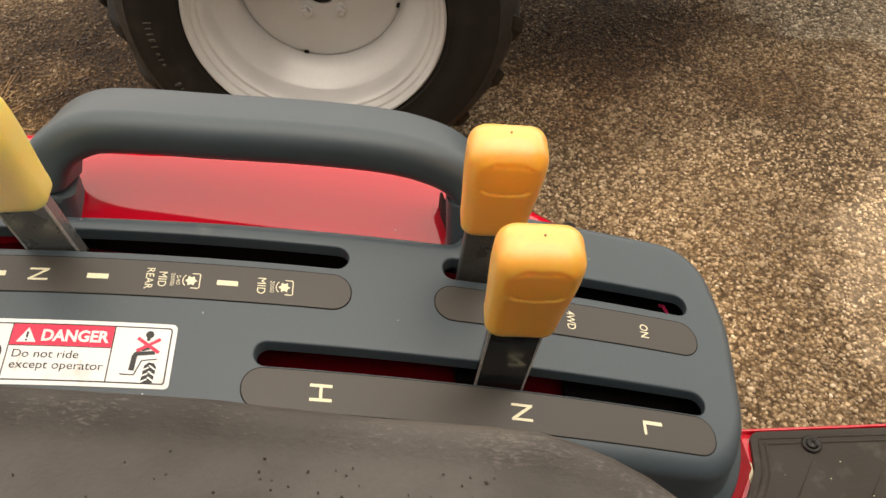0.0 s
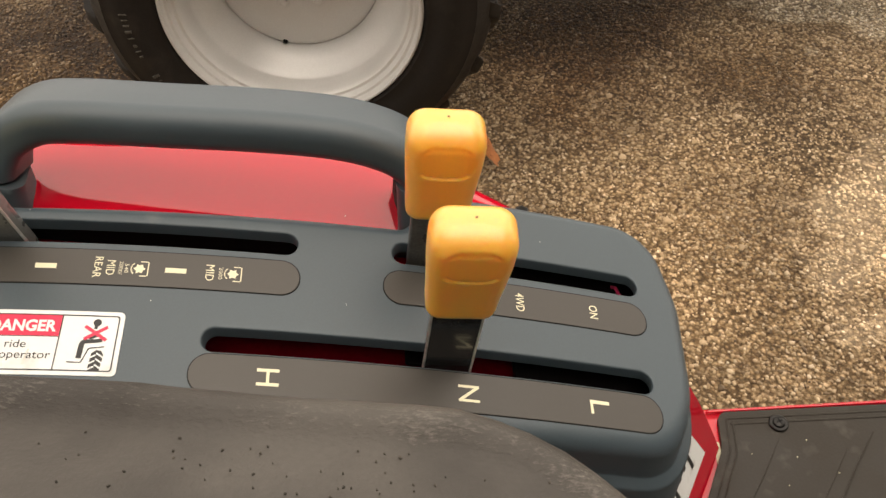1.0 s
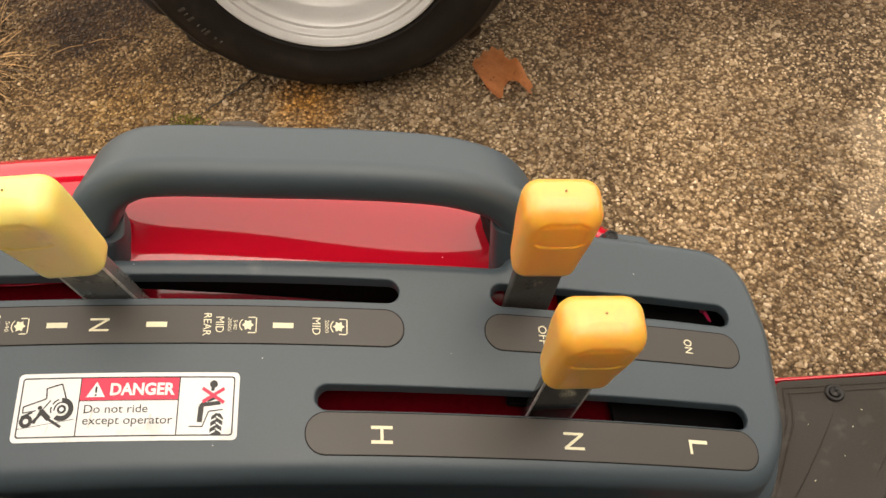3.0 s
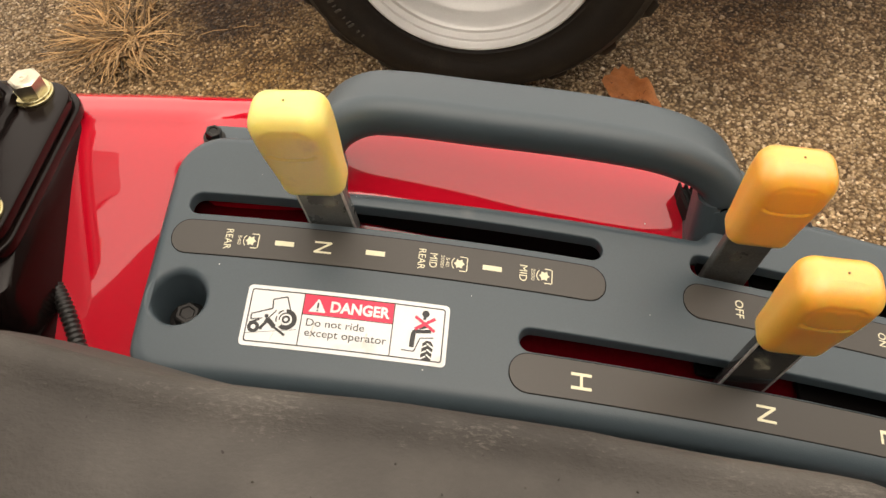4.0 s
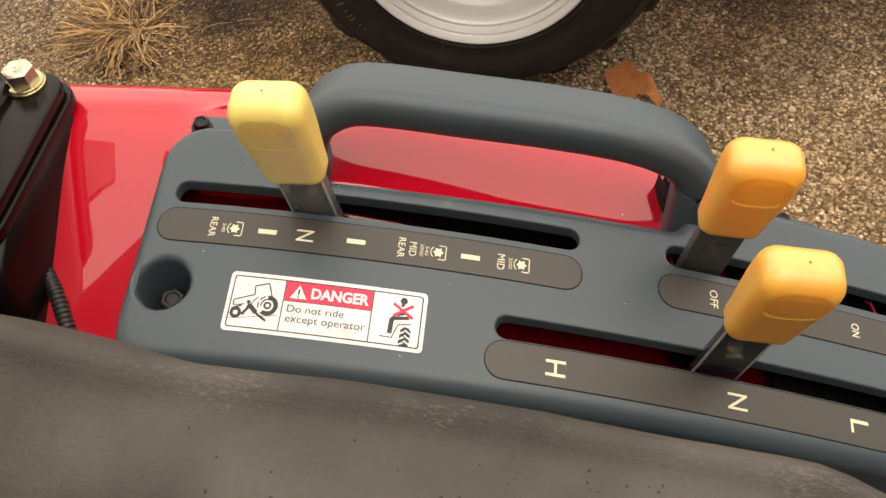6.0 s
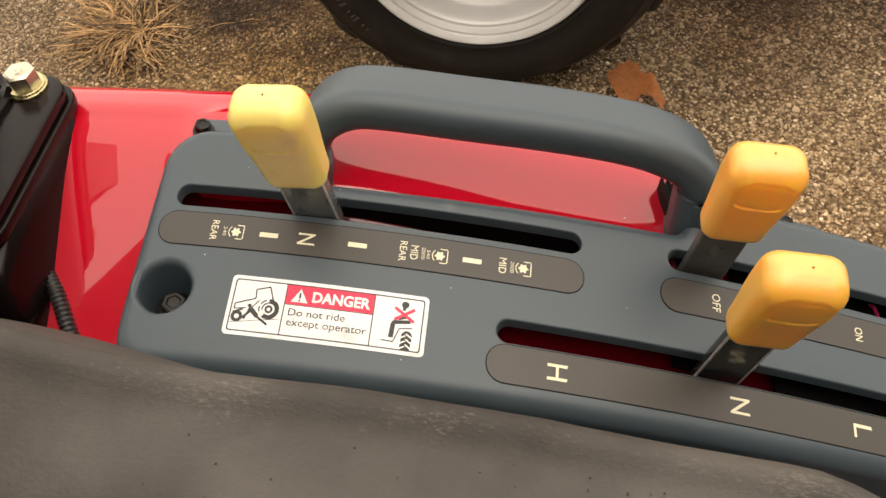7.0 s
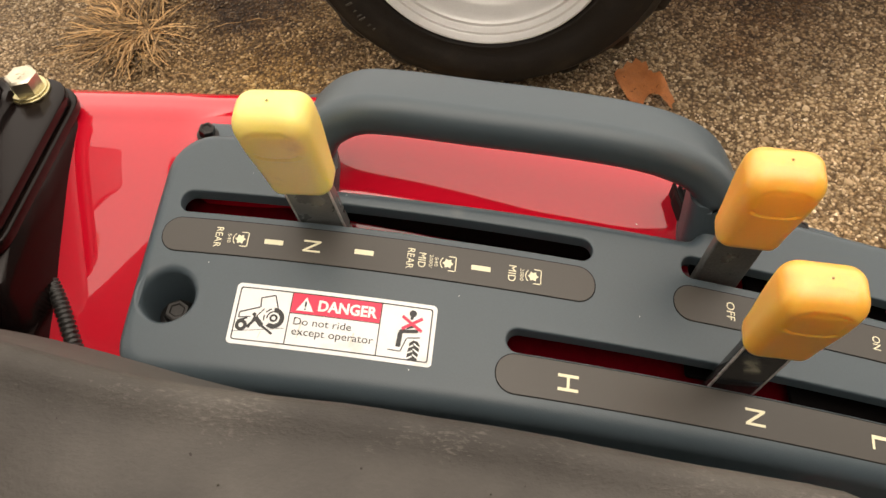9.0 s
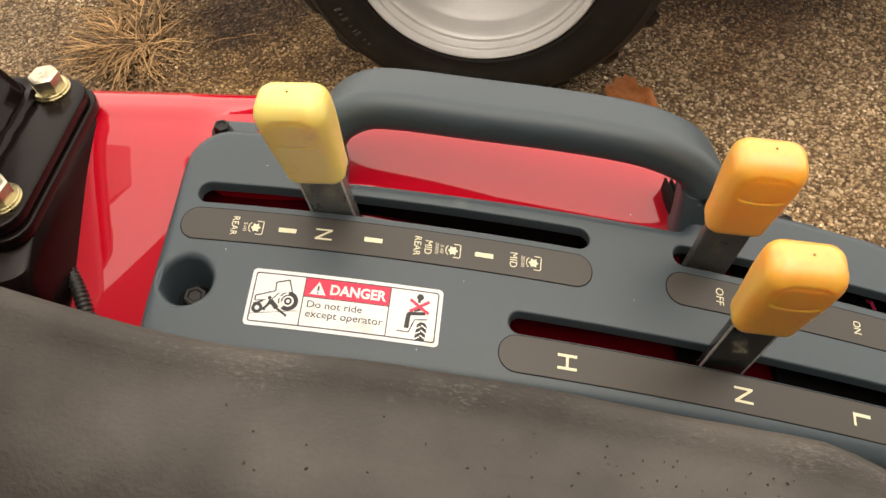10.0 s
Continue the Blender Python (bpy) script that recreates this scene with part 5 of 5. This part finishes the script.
# ---- wheels ----
def build_lug(name, r0, r1, y0, y1, skew, width, mat, parent, centre, angle, mesh=None):
    """A slanted tread bar that wraps over the shoulder of a tyre whose axle lies along y."""
    if mesh is None:
        bm = bmesh.new()
        rings = []
        for k, (f, lo, hi) in enumerate(((0.0, r0 - 0.045, r0 - 0.016), (0.05, r0 - 0.03, r1 - 0.016), (0.16, r0 - 0.01, r1 - 0.003), (0.5, r0 - 0.01, r1), (1.0, r0 - 0.01, r1))):
            y, a = y0 + (y1 - y0) * f, skew * f
            c, s = math.cos(a), math.sin(a)
            half = width / 2
            rings.append([(s * q + c * u, y, c * q - s * u) for u, q in ((-half * 1.25, lo), (half * 1.25, lo), (half, hi - 0.003), (half - 0.003, hi), (-half + 0.003, hi), (-half, hi - 0.003))])
        loft(bm, rings)
        ob = part(name, bm, mat, parent, sharp=30)
    else:
        ob = new(name, mesh)
        ob.parent = parent
    ob.matrix_basis = Matrix.Translation(centre) @ Matrix.Rotation(angle, 4, "Y")
    return ob


def build_tyre(parent, centre, r_rim, r_out, y_face, y_back, mat, lugs, lug_h, phase=0.0):
    axle = Matrix.Translation(centre) @ Matrix.Rotation(radians(-90), 4, "X")
    # axle frame: z is the world's y
    w = y_back - y_face
    prof = [(r_rim - 0.004, y_face + 0.012), (r_rim + 0.006, y_face + 0.002), (r_rim + 0.014, y_face - 0.008), (r_rim + 0.017, y_face - 0.0095), (r_rim + 0.020, y_face - 0.008),
            (r_rim + 0.040, y_face - 0.017), (r_rim + 0.066, y_face - 0.021), (r_rim + 0.088, y_face - 0.018), (r_rim + 0.104, y_face - 0.009), (r_rim + 0.107, y_face - 0.0095), (r_rim + 0.110, y_face - 0.004),
            (r_out - 0.024, y_face + 0.013), (r_out - 0.012, y_face + 0.030), (r_out - 0.004, y_face + 0.055), (r_out, y_face + w / 2), (r_out - 0.002, y_back - 0.045), (r_out - 0.02, y_back - 0.005),
            (r_rim + 0.07, y_back + 0.020), (r_rim, y_back - 0.012)]
    bm = bmesh.new()
    lathe(bm, prof, 96, axle, closed=True)
    tyre = part("tyre", bm, mat, parent, sharp=60)
    mesh = {}
    for side in (0, 1):
        for k in range(lugs):
            ang = 2 * math.pi * (k + 0.5 * side) / lugs + phase
            y0, y1 = (y_face + 0.022, y_face + w * 0.56) if side == 0 else (y_back + 0.004, y_back - w * 0.56)
            ob = build_lug("tread_lug", r_out, r_out + lug_h, y0, y1, 0.30, 0.034, mat, tyre, centre, ang, mesh.get(side))
            mesh[side] = ob.data
    return tyre


def build_neighbour():
    """The next tractor in the yard: its rear wheel shows; the machine above it keeps the light off the ground."""
    cx, cz, yf = -0.2705, 0.387, 1.148
    wh = thing("parked_tractor", "parked tractor with a silver rear wheel and dark lugged tyre", "tractor")
    build_tyre(wh, (cx, 0, cz), 0.238, 0.389, yf, yf + 0.24, RUBBER, 19, 0.010)
    axle = Matrix.Translation((cx, 0, cz)) @ Matrix.Rotation(radians(-90), 4, "X")
    rng = random.Random(4)
    for k in range(16):
        # worn raised characters on the sidewall, as plain bars
        a = radians(139 + 2.6 * k + rng.uniform(-0.7, 0.7) + (6 if k > 7 else 0))
        bm = bmesh.new()
        rounded_block(bm, rng.uniform(0.006, 0.017), rng.uniform(0.0015, 0.006), 0.0018, 0.0008, axle @ Matrix.Translation((0.305 * math.cos(a), 0.305 * math.sin(a), yf - 0.0225)) @ Matrix.Rotation(a, 4, "Z"), edge=0.0004)
        part("raised_mark", bm, DUSTY, wh)
    bm = bmesh.new()
    prof = [(0.230, 0.030), (0.238, 0.012), (0.2445, 0.003), (0.2455, -0.005), (0.2415, -0.0105), (0.2385, -0.0095), (0.2372, -0.004), (0.2366, 0.005), (0.2350, 0.0075), (0.2298, 0.0082), (0.2284, 0.0105), (0.2276, 0.021), (0.2260, 0.0232), (0.2200, 0.0240), (0.2182, 0.0265),
            (0.2155, 0.031), (0.2125, 0.045), (0.2085, 0.066), (0.2060, 0.0715), (0.1950, 0.083), (0.1800, 0.098), (0.1680, 0.112), (0.1625, 0.128), (0.1615, 0.150), (0.215, 0.170), (0.228, 0.21)]
    lathe(bm, [(r, z + yf) for r, z in prof], 96, axle, closed=True)
    part("rim", bm, SILVER, wh, sharp=40)
    bm = bmesh.new()
    lathe(bm, [(r, z + yf) for r, z in [(0.1622, 0.131), (0.1590, 0.1265), (0.153, 0.126), (0.135, 0.122), (0.105, 0.118), (0.075, 0.118), (0.042, 0.120), (0.037, 0.124), (0.037, 0.140), (0.164, 0.146)]], 72, axle, closed=True)
    dsc = part("wheel_disc", bm, SILVER, wh, sharp=50)
    bm = bmesh.new()
    lathe(bm, [(0.0, yf + 0.110), (0.020, yf + 0.111), (0.032, yf + 0.118), (0.036, yf + 0.134), (0.0, yf + 0.136)], 40, axle)
    part("hub_cap", bm, BLACKHOLE, wh)
    for k in range(5):
        a = radians(72 * k + 54)
        bm = bmesh.new()
        hex_bolt(bm, 0.018, 0.012, axle @ Matrix.Translation((0.060 * math.cos(a), 0.060 * math.sin(a), yf + 0.1185)) @ Matrix.Rotation(math.pi, 4, "X"), washer=0.014, washer_h=0.003)
        part("wheel_bolt", bm, SILVER, wh)
    # black blocks in place of the shade inside the disc's notches
    for k in range(4):
        a = radians(90 * k + 108)
        bm = bmesh.new()
        rounded_block(bm, 0.010, 0.006, 0.006, 0.002, axle @ Matrix.Translation((0.157 * math.cos(a), 0.157 * math.sin(a), yf + 0.122)) @ Matrix.Rotation(a + 1.57, 4, "Z"), edge=0.001)
        part("notch", bm, BLACKHOLE, dsc)
    tr = wh
    # body blocks out of view, sized to shade the ground
    bm = bmesh.new()
    rounded_block(bm, 2.6, 0.60, 0.50, 0.05, pose(0.35, 1.85, 0.40), edge=0.03)
    part("chassis", bm, BLACKHOLE, tr)
    # low block added under the chassis to deepen that shade
    bm = bmesh.new()
    rounded_block(bm, 1.45, 0.62, 0.30, 0.04, pose(-0.10, 1.80, 0.215), edge=0.02)
    part("mower_deck", bm, BLACKHOLE, tr)
    bm = bmesh.new()
    rounded_block(bm, 1.05, 0.42, 0.08, 0.04, pose(-0.30, 1.42, 0.90), edge=0.03)
    part("rear_fender", bm, RED, tr)
    bm = bmesh.new()
    lathe(bm, [(0.0, yf + 0.13), (0.06, yf + 0.13), (0.075, yf + 0.45), (0.0, yf + 0.45)], 24, axle)
    part("axle", bm, BLACKHOLE, tr)


build_neighbour()


def build_own_wheel():
    wh = thing("rear_wheel", "dusty grey lugged rear tyre below the red fender", "wheel")
    c = (-0.280, 0, 0.362)
    build_tyre(wh, c, 0.200, 0.375, 0.130, 0.388, DUSTY, 22, 0.006, -0.079)
    bm = bmesh.new()
    lathe(bm, [(0.200, 0.350), (0.206, 0.360), (0.200, 0.350), (0.165, 0.29), (0.06, 0.28), (0.06, 0.25), (0.200, 0.15)], 48, Matrix.Translation(c) @ Matrix.Rotation(radians(-90), 4, "X"), closed=True)
    part("rim", bm, SILVER, wh)


build_own_wheel()


# ---- small things on the yard ----
def build_leaf():
    lobes = [(-0.003, 1.196), (0.006, 1.170), (0.020, 1.140), (0.036, 1.108), (0.048, 1.093), (0.056, 1.100), (0.060, 1.122), (0.070, 1.140), (0.084, 1.128), (0.096, 1.108), (0.106, 1.092), (0.116, 1.090), (0.115, 1.108),
             (0.122, 1.118), (0.112, 1.140), (0.101, 1.165), (0.090, 1.190), (0.078, 1.196), (0.070, 1.215), (0.066, 1.245), (0.056, 1.240), (0.045, 1.262), (0.036, 1.240), (0.026, 1.248), (0.016, 1.225), (0.006, 1.220)]
    vs, fs = sheet(dense(lobes, 0.006), (), 0.007)
    bm = bmesh.new()
    made = []
    for x, y in vs:
        u, v = x - 0.056, y - 1.175
        z = 0.012 + 2.2 * (u + 0.25 * v) ** 2 + 0.028 * smoothstep(0.0, 0.05, u) * (1 - smoothstep(0.035, 0.07, u)) + 0.006 * noise.noise((x * 60, y * 60, 1.0))
        made.append(bm.verts.new((x, y, z)))
    for f in fs:
        bm.faces.new([made[i] for i in f])
    bmesh.ops.solidify(bm, geom=bm.faces[:], thickness=0.0008)
    tagged(part("dry_leaf", bm, LEAF, sharp=70), "curled orange-brown dry leaf lying on the yard", "leaf")


build_leaf()


def build_straw(name, blades, centre, reach, label, seed, tall):
    """Dead grass: many thin bent blades in one joined mesh."""
    rng = random.Random(seed)
    verts, faces = [], []
    locks = [(radians(rng.uniform(135, 300) if k % 5 else rng.uniform(-60, 135)), rng.uniform(0.0, 0.45) * reach, rng.uniform(0.5, 1.0)) for k in range(30)]
    for _ in range(blades):
        a, q, tuft = rng.choice(locks)
        if math.cos(a) > 0.2 and math.sin(a) > -0.8:
            tuft *= 0.26
        a += rng.gauss(0, 0.22)
        x, y = centre[0] + q * math.cos(a) + rng.gauss(0, 0.020), centre[1] + q * math.sin(a) + rng.gauss(0, 0.020)
        b = a + rng.gauss(0, 0.55)
        length, lift, w = reach * tuft * rng.uniform(0.25, 0.95), tall * tuft * rng.uniform(0.2, 1.1), rng.uniform(0.0012, 0.0038)
        bend = rng.gauss(0, 0.12)
        s = len(verts)
        n = 5
        for k in range(n + 1):
            f = k / n
            ang = b + bend * f
            px, py = x + length * f * math.cos(ang), y + length * f * math.sin(ang)
            pz = 0.002 + lift * (1.55 * f - 0.85 * f * f)
            ww = w * (1 - 0.7 * f)
            nx, ny = -math.sin(ang) * ww, math.cos(ang) * ww
            verts += [(px + nx, py + ny, pz), (px - nx, py - ny, pz), (px, py, pz + ww * 0.8)]
        for k in range(n):
            o = s + 3 * k
            for i in range(3):
                j = (i + 1) % 3
                faces.append((o + i, o + j, o + 3 + j, o + 3 + i))
    tagged(link_mesh(name, verts, faces, STRAW, smooth=False), label, "dead grass", kind="stuff")


build_straw("dead_grass_tuft", 460, (-1.140, 1.330), 0.195, "bleached tuft of dead grass growing through the yard", 3, 0.06)
build_straw("dead_grass_tuft", 200, (-1.21, 1.46), 0.16, "second sparse tuft of dead grass", 4, 0.05)


def build_crack():
    rng = random.Random(2)
    verts, faces = [], []
    for k in range(24):
        f = k / 23 * 1.1
        x, y = -0.64 + 0.15 * f + rng.gauss(0, 0.0015), 1.07 + 0.14 * f + rng.gauss(0, 0.0015)
        w = 0.0035 + 0.002 * rng.random()
        verts += [(x - w * 0.7, y + w * 0.7, 0.0006), (x, y, -0.004), (x + w * 0.7, y - w * 0.7, 0.0006)]
        if k:
            o = 3 * k
            faces += [(o - 3, o - 2, o + 1, o), (o - 2, o - 1, o + 2, o + 1)]
    tagged(link_mesh("crack", verts, faces, SPECK, smooth=False), "narrow dark crack in the yard surface", "crack", kind="structure")


build_crack()


def build_twigs():
    rng = random.Random(12)
    for x, y, a, n in ((-0.93, 1.35, 20, 0.07), (-0.86, 1.37, 8, 0.05), (-1.00, 1.22, -15, 0.05), (-0.99, 1.17, 5, 0.06), (-0.83, 1.20, 30, 0.035)):
        bm = bmesh.new()
        c, s = math.cos(radians(a)), math.sin(radians(a))
        tube(bm, [(x - c * n / 2, y - s * n / 2, 0.003), (x, y + 0.004, 0.005), (x + c * n / 2, y + s * n / 2, 0.003)], [0.0009, 0.0012, 0.0007], 6)
        tagged(part("straw_stalk", bm, STRAW), "loose dry straw stalk lying on the yard", "straw", "loose stalks")
    verts, faces = [], []
    for _ in range(160):
        x, y = rng.gauss(-0.62, 0.022), rng.gauss(1.09, 0.012)
        a, h = rng.uniform(0, 6.28), rng.uniform(0.003, 0.010)
        s = len(verts)
        verts += [(x, y, 0), (x + 0.002 * math.cos(a), y + 0.002 * math.sin(a), 0), (x + rng.gauss(0, 0.004), y + rng.gauss(0, 0.004), h), (x - 0.001, y + 0.001, h * 0.5)]
        faces += [(s, s + 1, s + 2), (s, s + 2, s + 3)]
    tagged(link_mesh("moss", verts, faces, MOSS, smooth=False), "small patch of green moss in a crack of the yard", "moss", kind="stuff")


build_twigs()
